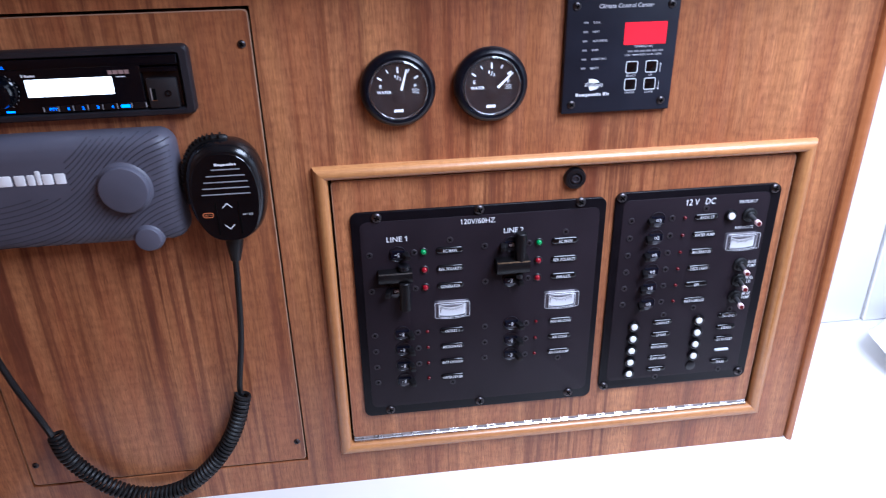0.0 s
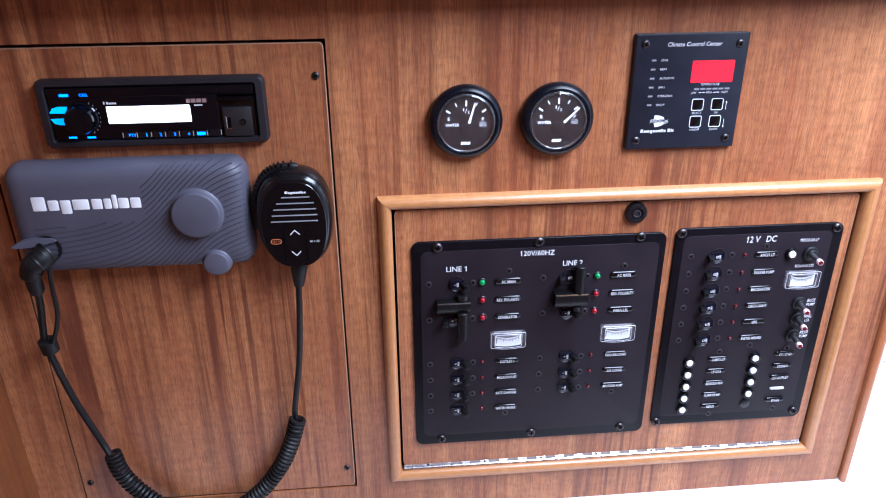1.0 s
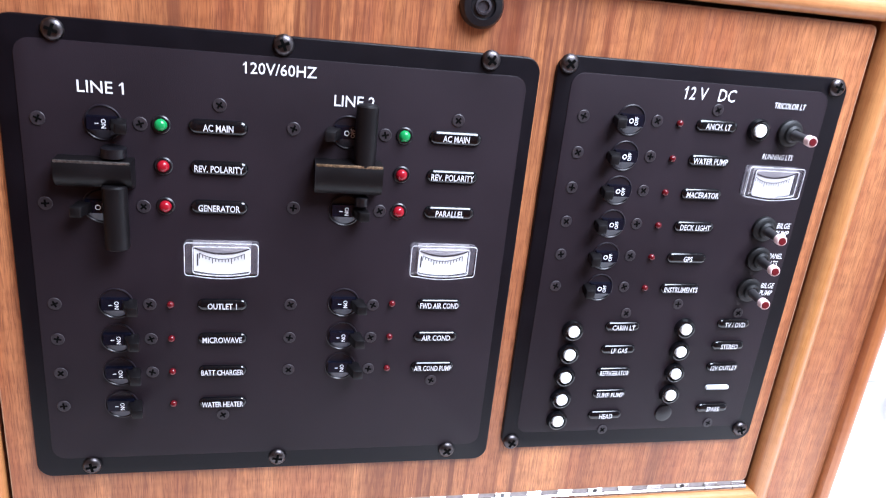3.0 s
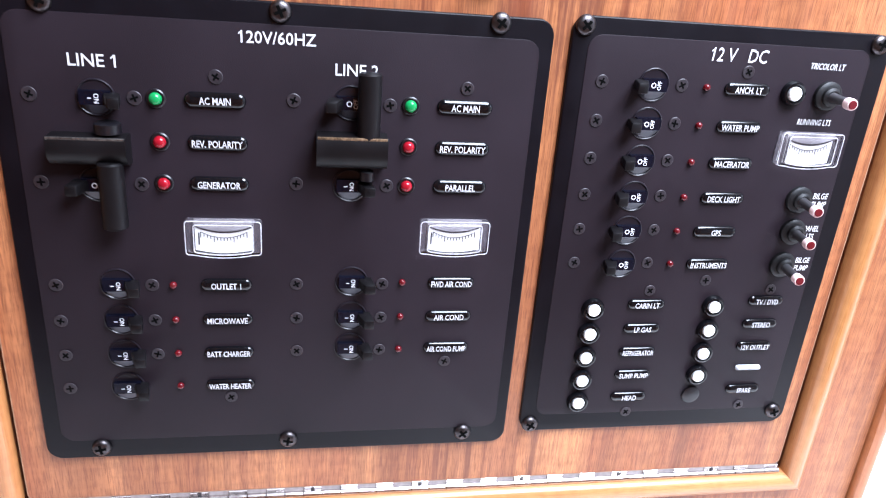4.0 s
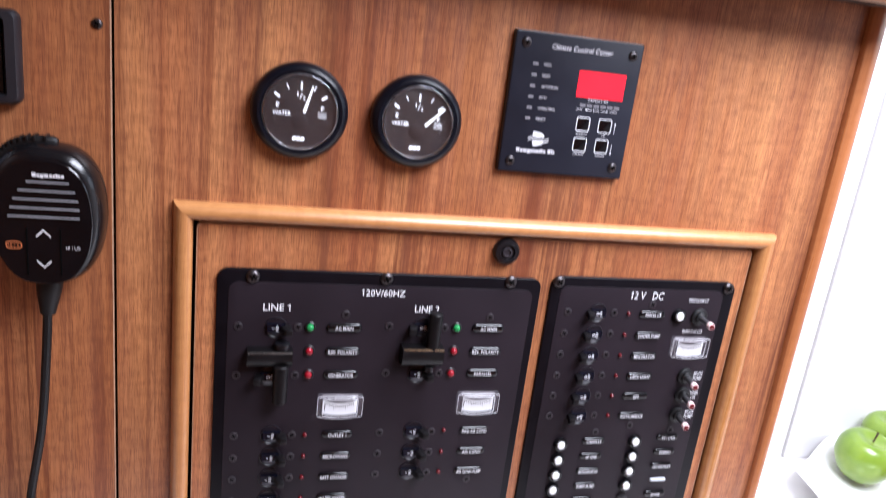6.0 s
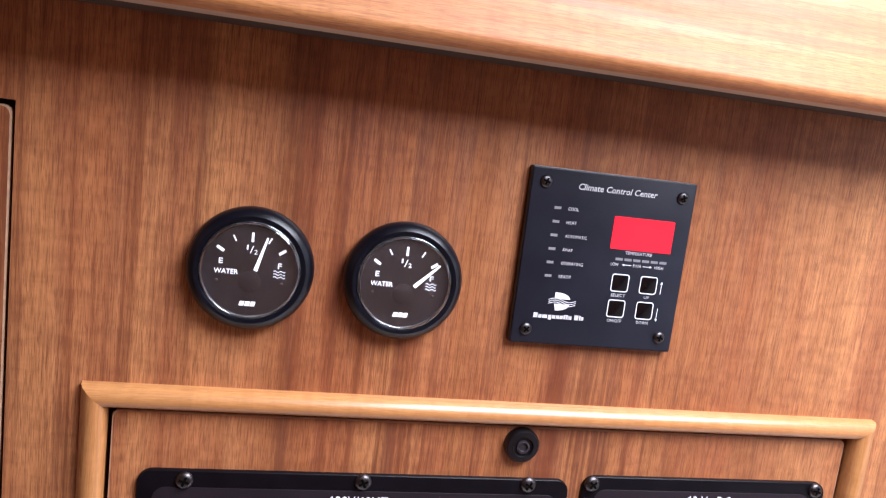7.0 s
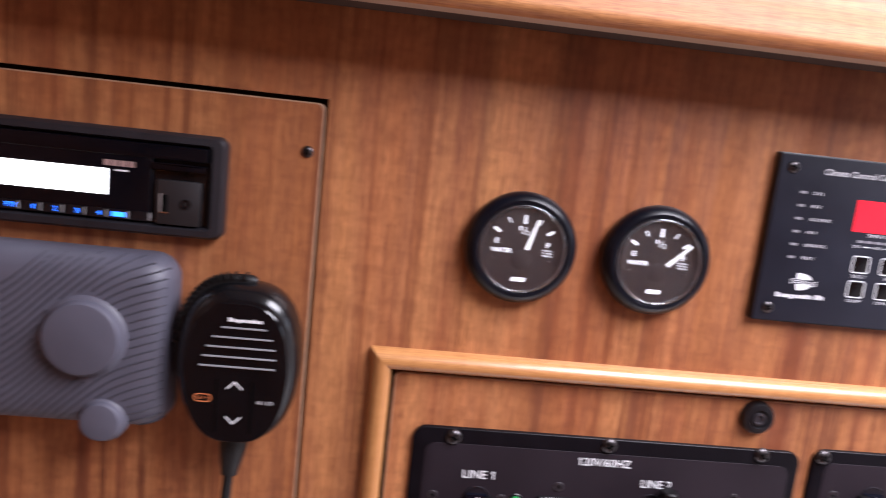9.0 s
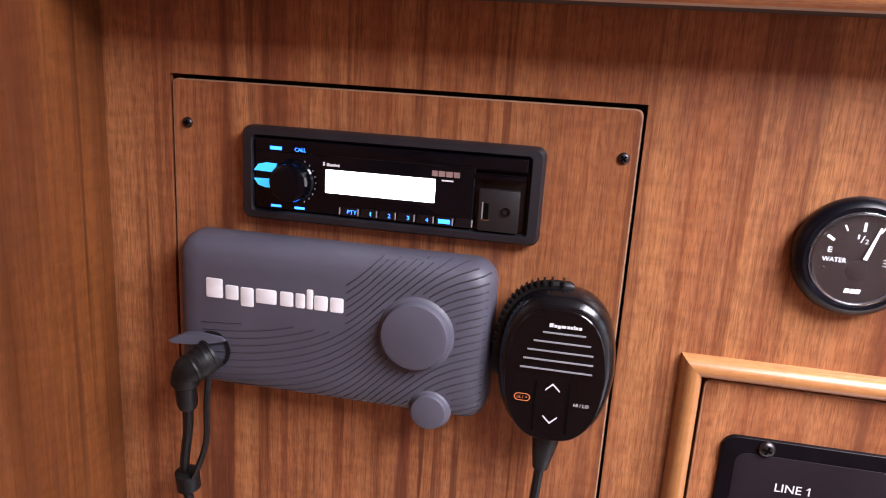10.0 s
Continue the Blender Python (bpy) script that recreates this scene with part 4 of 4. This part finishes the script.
rings(bm, [[(x, y, z) for x, z in rounded(w, h, r, 5)] for w, h, r, y in ((0.1945, 0.0606, 0.006, 0.0), (0.1945, 0.0606, 0.006, -0.0070), (0.1910, 0.0572, 0.005, -0.0098), (0.1800, 0.0500, 0.003, -0.0102), (0.1765, 0.0470, 0.002, -0.0075), (0.1765, 0.0470, 0.002, -0.0030))], True, True)
part("surround", bm, SURROUND, rad, "matt black trim surround")
rf = part("front", plate(0.1440, 0.0455, 0.002, -0.0028, -0.0092, 0.0012, cx=-0.0160), PIANO, rad, "glossy black front")
RY = -0.0094
part("top_strip", plate(0.1750, 0.0085, 0.001, -0.0028, -0.0098, 0.0008, cz=0.0188), PIANO, rad)
part("display", plate(0.0712, 0.0150, 0.0006, -0.0090, -0.0097, 0.0002, 2, 1, cx=-0.0042, cz=-0.0012), LCD, rf, "bright white display")
knob = part("knob", lathe([(0.0142, 0.0), (0.0140, -0.0016), (0.0130, -0.0026), (0.0126, -0.0090), (0.0118, -0.0112), (0.0098, -0.0124), (0.0060, -0.0128), (0.001, -0.0126)], 40), PIANO, rf, "glossy black control knob", (-0.0612, -0.0090, -0.0030))
bm = bmesh.new()
for k in range(9):
    a = radians(60 - 15 * k)
    flat(bm, [(0.0150 * math.cos(a) - 0.0003, 0.0150 * math.sin(a) - 0.0006), (0.0150 * math.cos(a) + 0.0003, 0.0150 * math.sin(a) - 0.0006), (0.0150 * math.cos(a) + 0.0003, 0.0150 * math.sin(a) + 0.0006), (0.0150 * math.cos(a) - 0.0003, 0.0150 * math.sin(a) + 0.0006)], -0.0004)
part("dial_marks", bm, GREY_PRINT, knob, smooth=0)
for z, s in ((0.0046, 1), (-0.0058, -1)):
    bm = bmesh.new()
    pts = [(-0.0880, z - s * 0.0026), (-0.0745, z - s * 0.0030), (-0.0725, z + s * 0.0026), (-0.0800, z + s * 0.0028), (-0.0850, z + s * 0.0015)]
    rings(bm, [[(x, y, zz) for x, zz in pts] for y in (-0.0088, -0.0103)])
    part("side_key", bm, CYAN, rf, "lit cyan key", smooth=0)
lettering("lettering", "CALL", -0.0565, 0.0172, 0.0075, 0.0024, -0.0101, BLUE, rf)
for x0, x1, z, h, y in ((-0.0768, -0.0690, 0.0172, 0.0022, -0.0101), (-0.0765, -0.0695, -0.0202, 0.0016, RY), (-0.0605, -0.0535, -0.0204, 0.0016, RY), (0.0345, 0.0420, -0.0196, 0.0028, RY - 0.0007)):
    part("key_light", flat(bmesh.new(), [(x0, z - h / 2), (x1, z - h / 2), (x1, z + h / 2), (x0, z + h / 2)], y), BLUE, rf, "small blue lit key caption", smooth=0)
for k, s in enumerate(("PTY", "1", "2", "3", "4")):
    x = -0.0215 + 0.0122 * k
    lettering("lettering", s, x, -0.0196, 0.0062 if k == 0 else 0.0007 if s == "1" else 0.0018, 0.0027, RY - 0.0006, BLUE, rf)
for k in range(7):
    x = -0.0285 + 0.0122 * k
    bm = bmesh.new()
    pts = [(x, -0.0222), (x + 0.0108, -0.0222), (x + 0.0118, -0.0168), (x + 0.0010, -0.0168)]
    rings(bm, [[(a, y, b) for a, b in pts] for y in (-0.0090, -0.0098)])
    part("preset_key", bm, BLACK, rf, smooth=0)
word_bars("brand_mark", ((1, 1, 0), (1.2, 1, 0), (1.2, 1, 0), (1.1, 1, 0)), 0.0380, 0.0098, 0.0180, 0.0034, -0.0094, simple("silver_mark", (0.50, 0.36, 0.34), 0.3, metal=0.5), rf)
word_bars("small_print", ((0.7, 1.2, 0), (0.5, 0, 0), (1, 1, 0), (.6, .7, 0), (.6, .7, 0), (.6, .9, 0), (.6, .7, 0), (.6, .8, 0)), -0.0360, 0.0094, 0.0112, 0.0020, -0.0094, INK, rf)
word_bars("small_print", ((4, 1, 0),), 0.0395, 0.0058, 0.0085, 0.0010, -0.0094, INK, rf)
usb = part("usb_bay", plate(0.0330, 0.0360, 0.001, -0.0028, -0.0060, 0.0005, cx=0.0705, cz=-0.0055), BLACK_GLOSS, rad, "open socket bay")
part("bay_block", box(0.0590, 0.0840, -0.0105, -0.0055, -0.0230, 0.0030, 0.0008), simple("dark_grey_plastic", (0.016, 0.0145, 0.016), 0.4, vary=0.15), usb, "dark grey socket block")
part("bay_top", box(0.0555, 0.0860, -0.0100, -0.0055, 0.0085, 0.0125, 0.0008), PIANO, usb)
part("usb_socket", box(0.0622, 0.0655, -0.0109, -0.0104, -0.0155, -0.0055, 0.0002, 1), SLOT_SHADE, usb)
part("socket_edge", box(0.0615, 0.0662, -0.0108, -0.0104, -0.0163, -0.0155), STEEL, usb)
part("socket_edge", box(0.0613, 0.0621, -0.0108, -0.0104, -0.0160, -0.0050), STEEL_SHADE, usb)
part("bay_glint", tube([Vector((x, -0.0101, 0.0124)) for x in (0.0560, 0.0640, 0.0760, 0.0855)], [0.0003, 0.0006, 0.0006, 0.0003], 6), PIANO, usb, "rounded glossy edge of the flap")
for k in range(8):
    part("key_divider", box(-0.0302 + 0.0122 * k, -0.0294 + 0.0122 * k, -0.0101, -0.0096, -0.0218, -0.0172, 0.0002, 1), GREY_PRINT, rf)
part("aux_socket", lathe([(0.0029, -0.0104), (0.0029, -0.0112), (0.0015, -0.0110), (0.0014, -0.0105)], 16), BLACK_GLOSS, usb, loc=(0.0760, 0, -0.0100))

# ---- radio under its grey cover ----
vcx, vcz = -0.2222, -0.0045
VHF = simple("slate_grey_rubber", (0.080, 0.077, 0.103), 0.52, vary=0.1, scale=25, bump=0.12, bump_scale=1500)
# darker copy of the cover's grey, painted shade for its contour grooves
VHF_LINE = simple("groove_shade_grey", (0.042, 0.040, 0.053), 0.6)
vhf = thing("vhf_radio", (vcx, 0, vcz), "marine radio under a slate-grey rubber cover with contour lines", "radio")
bm = bmesh.new()
VW, VH, VR, VD = 0.2115, 0.1050, 0.015, 0.030
loops = [(0.002, -0.001), (0.0, -0.006), (0.0005, -0.016), (0.0025, -0.0225), (0.0060, -0.0270), (0.0110, -0.0292), (0.0180, -VD)]
rings(bm, [[(x, y, z) for x, z in rounded(VW - 2 * i, VH - 2 * i, max(VR - i * 0.5, 0.006), 8)] for i, y in loops])
cover = part("cover", bm, VHF, vhf, "slate-grey rubber sun cover")


def cover_y(x, z):
    """Depth of the cover's front at a place on it, or None outside."""
    d = min(VW / 2 - abs(x), VH / 2 - abs(z))
    dx, dz = abs(x) - (VW / 2 - VR), abs(z) - (VH / 2 - VR)
    if dx > 0 and dz > 0:
        d = VR - math.hypot(dx, dz)
    if d < 0.0006:
        return None
    for (a, ya), (b, yb) in zip(loops[2:], loops[3:]):
        if d <= b:
            return ya + (yb - ya) * (d - a) / (b - a)
    return -VD


def sweep_line(x):
    """Height of one contour line along the cover."""
    u = (x + VW / 2) / VW
    keys = ((0.0, 4), (0.2, 4), (0.45, 20), (0.55, 34), (0.64, 46), (0.8, 42), (0.9, 24), (1.0, 8))
    z, steps = 0.0, 40
    for k in range(steps):
        v = u * (k + 0.5) / steps
        for (a, ta), (b, tb) in zip(keys, keys[1:]):
            if a <= v <= b:
                z += math.tan(radians(ta + (tb - ta) * (v - a) / (b - a))) * VW * u / steps
                break
    return z


knobs = ((0.0595, 0.0043, 0.0245), (0.0707, -0.0452, 0.0135))
for k in range(34):
    z0 = -0.165 + 0.0051 * k
    run = []
    for j in range(61):
        x = -VW / 2 + VW * j / 60
        z = z0 + sweep_line(x)
        y = cover_y(x, z)
        free = y is not None and all(math.hypot(x - a, z - b) > r for a, b, r in knobs)
        if x < 0.012:
            free = free and z < -0.0010 - 0.06 * max(0.0, -x - 0.02)
        if x < -0.088:
            free = False
        if free:
            run.append(Vector((x, y - 0.0001, z)))
        if (not free or j == 60) and run:
            if len(run) > 2:
                part("contour_line", tube(run, 0.00052, 4), VHF_LINE, cover)
            run = []
bm = lathe([(0.0245, 0.004), (0.0243, -0.0010), (0.0232, -0.0024), (0.0220, -0.0030), (0.0217, -0.0060), (0.0206, -0.0078), (0.0185, -0.0083)], 48)
part("dial_cap", bm, VHF, vhf, "raised round knob cover", (knobs[0][0], -VD + 0.0010, knobs[0][1]))
bm = lathe([(0.0140, 0.016), (0.0138, -0.0008), (0.0128, -0.0022), (0.0118, -0.0030), (0.0116, -0.0056), (0.0108, -0.0068), (0.0090, -0.0072)], 36)
part("dial_cap", bm, VHF, vhf, "small raised round knob cover", (knobs[1][0], -VD + 0.0020, knobs[1][1]))
word_bars("brand_mark", ((1.35, 1, 0), (1.05, .74, 0), (1.05, .98, -.26), (1.65, .74, 0), (1.05, .74, 0), (0.75, .74, 0), (0.5, 1, 0), (1.05, .74, 0), (1.05, .74, 0)), -0.256 - vcx, 0.0140 - vcz, 0.0950, 0.0132, -VD - 0.0003, simple("white_raised_mark", (0.85, 0.85, 0.86), 0.45), cover, label="white raised bar of the brand mark", apart=True)
bm = bmesh.new()
pts = [(x + 0.0027, z) for x, z in ((-0.1065, -0.0178), (-0.0980, -0.0140), (-0.0850, -0.0130), (-0.0730, -0.0142), (-0.0700, -0.0165), (-0.0800, -0.0195), (-0.0930, -0.0210), (-0.1040, -0.0200))]
rings(bm, [[(x, y - 0.35 * (-0.085 - x) * (x < -0.085), z) for x, z in pts] for y in (-0.0270, -0.0330)])
part("flap", bm, VHF, vhf, "grey rubber flap lifted over the socket")
part("socket", lathe([(0.0130, 0.004), (0.0130, -0.0012), (0.0105, -0.0014), (0.0100, 0.002)], 28), BLACK_RUBBER, vhf, "black round socket", (-0.3000 - vcx, -VD + 0.0006, -0.0290 - vcz))

# ---- hand microphone with its curly cord ----
mcx, mcz = -0.0760, -0.0100
mic = thing("hand_microphone", (mcx, 0, mcz), "black hand microphone hung on the hatch, curly cord below", "microphone")


def mic_outline(scale, n=56, dz=0.0):
    out = []
    for k in range(n):
        a = 2 * math.pi * k / n
        c, s = math.cos(a), math.sin(a)
        p = 2 / 2.7
        x = 0.0356 * math.copysign(abs(c) ** p, c)
        z = 0.0478 * math.copysign(abs(s) ** p, s)
        x *= 1 - 0.10 * max(0.0, -z / 0.0495) - 0.06 * max(0.0, z / 0.0495)
        out.append((x * scale, z * (1 - (1 - scale) * 0.75) + dz))
    return out


bm = bmesh.new()
rings(bm, [[(x, y, z) for x, z in mic_outline(s)] for s, y in ((0.86, -0.007), (0.97, -0.010), (1.0, -0.016), (1.0, -0.023), (0.97, -0.029), (0.91, -0.0335), (0.82, -0.0358), (0.78, -0.0362))])
part("body", bm, simple("satin_black_case", (0.004, 0.004, 0.005), 0.2, vary=0.2, bump=0.03), mic, "satin black case")
bm = bmesh.new()
rings(bm, [[(x, y, z) for x, z in mic_outline(s, dz=-0.003)] for s, y in ((0.845, -0.0335), (0.838, -0.0366), (0.822, -0.0372))])
mf = part("face", bm, BLACK_GLOSS, mic, "gloss black speaker face")
MY = -0.0376
for k in range(5):
    w = (0.0250, 0.0335, 0.0385, 0.0410, 0.0425)[k]
    z = 0.0245 - 0.0058 * k
    part("grille_slot", box(0.0035 - 0.0007 * k - w / 2, 0.0035 - 0.0007 * k + w / 2, -0.0380, -0.0370, z - 0.0004, z + 0.0005, 0.0001, 1), simple("grey_slot", (0.26, 0.26, 0.28), 0.3), mf)
word_bars("brand_mark", ((1.35, 1, 0), (1, .7, 0), (1, .9, -.25), (1.6, .7, 0), (1, .7, 0), (.8, .7, 0), (.5, 1, 0), (1, .7, 0), (1, .7, 0)), 0.0040, 0.0293, 0.0190, 0.0024, MY, INK, mf)
bm = bmesh.new()
for cz, s in ((-0.0100, 1), (-0.0305, -1)):
    for side in (-1, 1):
        flat(bm, [(0.0, cz + s * 0.0018), (0.0, cz + s * 0.0030), (side * 0.0043, cz - s * 0.0012), (side * 0.0043, cz - s * 0.0024)], MY)
part("chevrons", bm, INK, mf, "white up and down arrows", smooth=0)
for x in (-0.0100, 0.0100):
    part("key_groove", box(x - 0.0005, x + 0.0005, -0.0376, -0.0370, -0.0385, -0.0065), SLOT_SHADE, mf)
lettering("lettering", "HI / LO", 0.0176, -0.0190, 0.0088, 0.0021, MY, INK, mf)
ORANGE = simple("orange_print", (0.75, 0.22, 0.08), 0.5)
bm = bmesh.new()
rings(bm, [[(-0.0176 + x, MY, -0.0182 + z) for x, z in rounded(w, h, h / 2, 5)] for w, h in ((0.0098, 0.0050), (0.0086, 0.0039))], False, False)
part("key_outline", bm, ORANGE, mf, "orange outlined key", smooth=0)
lettering("lettering", "16 / +", -0.0176, -0.0182, 0.0062, 0.0021, MY, ORANGE, mf)
outline = mic_outline(1.02, 120)
bm = tube([Vector((x, -0.0205, z)) for x, z in outline[28:64]], [0.0022] + [0.0036] * 34 + [0.0022], 10)
ptt = part("talk_key", bm, BLACK_RUBBER, mic, "ribbed black talk key")
bm = bmesh.new()
for k in range(30, 60, 2):
    x, z = outline[k]
    a = math.degrees(math.atan2(z, x))
    one = box(-0.0008, 0.0022, -0.0048, 0.0048, -0.0006, 0.0006)
    bmesh.ops.transform(one, matrix=Matrix.Translation((x * 1.04, -0.0205, z * 1.04)) @ Matrix.Rotation(-radians(a), 4, "Y"), verts=one.verts)
    merged(bm, one)
part("ribs", bm, BLACK_RUBBER, ptt)
part("hanger", box(-0.012, 0.012, -0.0085, 0.0004, -0.016, 0.016, 0.002), BLACK, mic, "black hanger clip")
bm = tube([Vector((-0.0010 - 0.002 * k / 5, -0.0220, -0.0470 - 0.0050 * k)) for k in range(6)], [0.0086, 0.0084, 0.0076, 0.0068, 0.0058, 0.0050], 14)
part("strain_relief", bm, BLACK_RUBBER, mic, "tapered rubber strain relief")
straight = smooth_path([(-0.0030, -0.0220, -0.068), (-0.006, -0.0200, -0.110), (-0.0118, -0.0150, -0.165), (-0.0220, -0.0125, -0.226), (-0.0215, -0.0125, -0.238)], 8)
part("cord", tube(straight, 0.0031, 10), BLACK_RUBBER, mic, "straight black cord")
axis = smooth_path([(-0.0195, -0.0150, -0.2360), (-0.0300, -0.0150, -0.2700), (-0.0460, -0.0150, -0.3030), (-0.0700, -0.0150, -0.3340), (-0.1020, -0.0150, -0.3580), (-0.1400, -0.0150, -0.3640), (-0.1720, -0.0150, -0.3510), (-0.1980, -0.0150, -0.3240), (-0.2140, -0.0150, -0.2950), (-0.2190, -0.0150, -0.2670)], 60)
length = [0.0]
for a, b in zip(axis, axis[1:]):
    length.append(length[-1] + (b - a).length)
coil, total, pitch = [], length[-1], 0.0053
steps = int(total / pitch * 14)
j = 0
for k in range(steps + 1):
    s = total * k / steps
    while j < len(length) - 2 and length[j + 1] < s:
        j += 1
    p = axis[j].lerp(axis[j + 1], (s - length[j]) / max(length[j + 1] - length[j], 1e-9))
    d = (axis[j + 1] - axis[j]).normalized()
    side = d.cross(Vector((0, -1, 0))).normalized()
    a = 2 * math.pi * s / pitch
    coil.append(p + 0.0073 * (math.cos(a) * side + math.sin(a) * Vector((0, -1, 0))))
part("coiled_cord", tube(coil, 0.00215, 6), BLACK_RUBBER, mic, "tightly coiled black cord")
lead = smooth_path([(-0.2190, -0.0210, -0.2640), (-0.2270, -0.0160, -0.2480), (-0.2428, -0.0140, -0.2000), (-0.2505, -0.0180, -0.1500), (-0.2515, -0.0230, -0.1180), (-0.2440, -0.0290, -0.0800), (-0.2395, -0.0350, -0.0560)], 8)
part("cord", tube(lead, 0.0034, 10), BLACK_RUBBER, mic, "straight black lead to the radio")
plug = part("plug", tube(smooth_path([(-0.2230, -0.0320, -0.0205), (-0.2280, -0.0380, -0.0260), (-0.2350, -0.0410, -0.0310), (-0.2385, -0.0400, -0.0400), (-0.2395, -0.0360, -0.0600)], 6), [0.0106] * 7 + [0.0104] * 6 + [0.0096] * 6 + [0.0070] * 5 + [0.0060], 18), BLACK_RUBBER, mic, "black angled plug in the radio's socket")
for k in range(4):
    p = Vector((-0.2240 - 0.0026 * k, -0.0335 - 0.0026 * k, -0.0215 - 0.0024 * k))
    d = Vector((-0.55, -0.78, -0.3)).normalized()
    part("grip_ring", tube([p, p + d * 0.0018], 0.0112 - 0.0003 * k, 20), BLACK_RUBBER, plug)
strap = smooth_path([(-0.2220, -0.0380, -0.0300), (-0.2235, -0.0400, -0.0520), (-0.2280, -0.0340, -0.0850), (-0.2400, -0.0270, -0.1140), (-0.2480, -0.0240, -0.1260)], 8)
part("strap", tube(strap, 0.0022, 8), BLACK_RUBBER, mic, "thin black retaining strap")
part("strap_ring", tube([Vector((-0.2500, -0.0220, -0.1180)), Vector((-0.2505, -0.0215, -0.1200)), Vector((-0.2502, -0.0200, -0.1330)), Vector((-0.2495, -0.0195, -0.1350))], [0.0050, 0.0086, 0.0084, 0.0045], 16), BLACK_RUBBER, mic, "black rubber keeper")

# ---- fruit dish on the counter ----
CERAMIC = simple("white_ceramic", (0.84, 0.83, 0.81), 0.15, vary=0.02, coat=0.5)
dish = thing("fruit_dish", (0.908, 0.085, FOOT), "white ceramic dish with a wavy rim holding green apples", "dish")
bm = bmesh.new()
loops = []
for r, z in ((0.058, 0.0), (0.080, 0.004), (0.114, 0.018), (0.141, 0.027), (0.146, 0.029), (0.141, 0.031), (0.113, 0.023), (0.078, 0.010), (0.020, 0.007)):
    loops.append([(r * (1 + 0.035 * math.sin(5 * a + 0.6) * (r / 0.13) ** 2) * math.cos(a), r * (1 + 0.035 * math.sin(5 * a + 0.6) * (r / 0.13) ** 2) * math.sin(a), z + 0.007 * math.sin(5 * a) * (r / 0.13) ** 3) for a in (2 * math.pi * k / 80 for k in range(80))])
rings(bm, loops)
part("bowl", bm, CERAMIC, dish)


def apple_skin():
    m = bpy.data.materials.new("green_apple_skin")
    m.use_nodes = True
    nd, l = m.node_tree.nodes, m.node_tree.links
    b = nd["Principled BSDF"]
    geo = nd.new("ShaderNodeNewGeometry")
    t = nd.new("ShaderNodeTexNoise")
    t.inputs["Scale"].default_value, t.inputs["Detail"].default_value = 30, 5
    l.new(geo.outputs["Position"], t.inputs["Vector"])
    r = nd.new("ShaderNodeValToRGB")
    r.color_ramp.elements[0].color, r.color_ramp.elements[0].position = (0.12, 0.22, 0.018, 1), 0.3
    r.color_ramp.elements[1].color, r.color_ramp.elements[1].position = (0.25, 0.36, 0.045, 1), 0.75
    l.new(t.outputs[0], r.inputs[0])
    l.new(r.outputs[0], b.inputs["Base Color"])
    b.inputs["Roughness"].default_value, b.inputs["Coat Weight"].default_value = 0.3, 0.3
    return m


APPLE, STALK = apple_skin(), simple("apple_stalk", (0.06, 0.035, 0.015), 0.7)


def apple(x, y, z, r, lean, turn):
    ob = thing("apple", (x, y, z), "shiny green apple lying in the white dish", "apple", "apples")
    ob.rotation_euler = (radians(lean), 0, radians(turn))
    bm = bmesh.new()
    rows = []
    for k in range(1, 20):
        a = math.pi * k / 20
        dip = 0.17 * math.exp(-(a / 0.42) ** 2)
        rr = r * math.sin(a) ** 0.85 * (1.0 - 0.06 * (1 - math.cos(a)))
        zz = r * (0.90 * math.cos(a) - 2 * dip) + r * 0.85
        rows.append([(rr * (1 + 0.02 * math.sin(5 * b) * (a > 2)) * math.cos(b), rr * (1 + 0.02 * math.sin(5 * b) * (a > 2)) * math.sin(b), zz) for b in (2 * math.pi * j / 28 for j in range(28))])
    rings(bm, rows)
    part("flesh", bm, APPLE, ob, smooth=60)
    part("stalk", tube([Vector((0, 0, r * 1.42)), Vector((0.0008, 0, r * 1.6)), Vector((0.003, 0.001, r * 1.80))], [0.0012, 0.0012, 0.0017], 8), STALK, ob, "short brown stalk")


apple(0.882, 0.166, FOOT + 0.0180, 0.041, 10, 20)
apple(0.955, 0.196, FOOT + 0.0300, 0.038, -6, 140)
lemon = thing("lemon", (0.931, 0.070, FOOT + 0.0110), "yellow lemon lying in the white dish", "lemon")
bm = bmesh.new()
rings(bm, [[(0.036 * math.cos(a) * 1.0 + 0.004 * math.copysign(abs(math.cos(a)) ** 12, math.cos(a)), 0.025 * math.sin(a) ** 0.9 * math.cos(b), 0.025 + 0.025 * math.sin(a) ** 0.9 * math.sin(b)) for b in (2 * math.pi * j / 24 for j in range(24))] for a in (math.pi * k / 18 for k in range(1, 18))])
part("rind", bm, simple("lemon_rind", (0.70, 0.46, 0.06), 0.4, vary=0.08, bump=0.3, bump_scale=500), lemon, smooth=60)
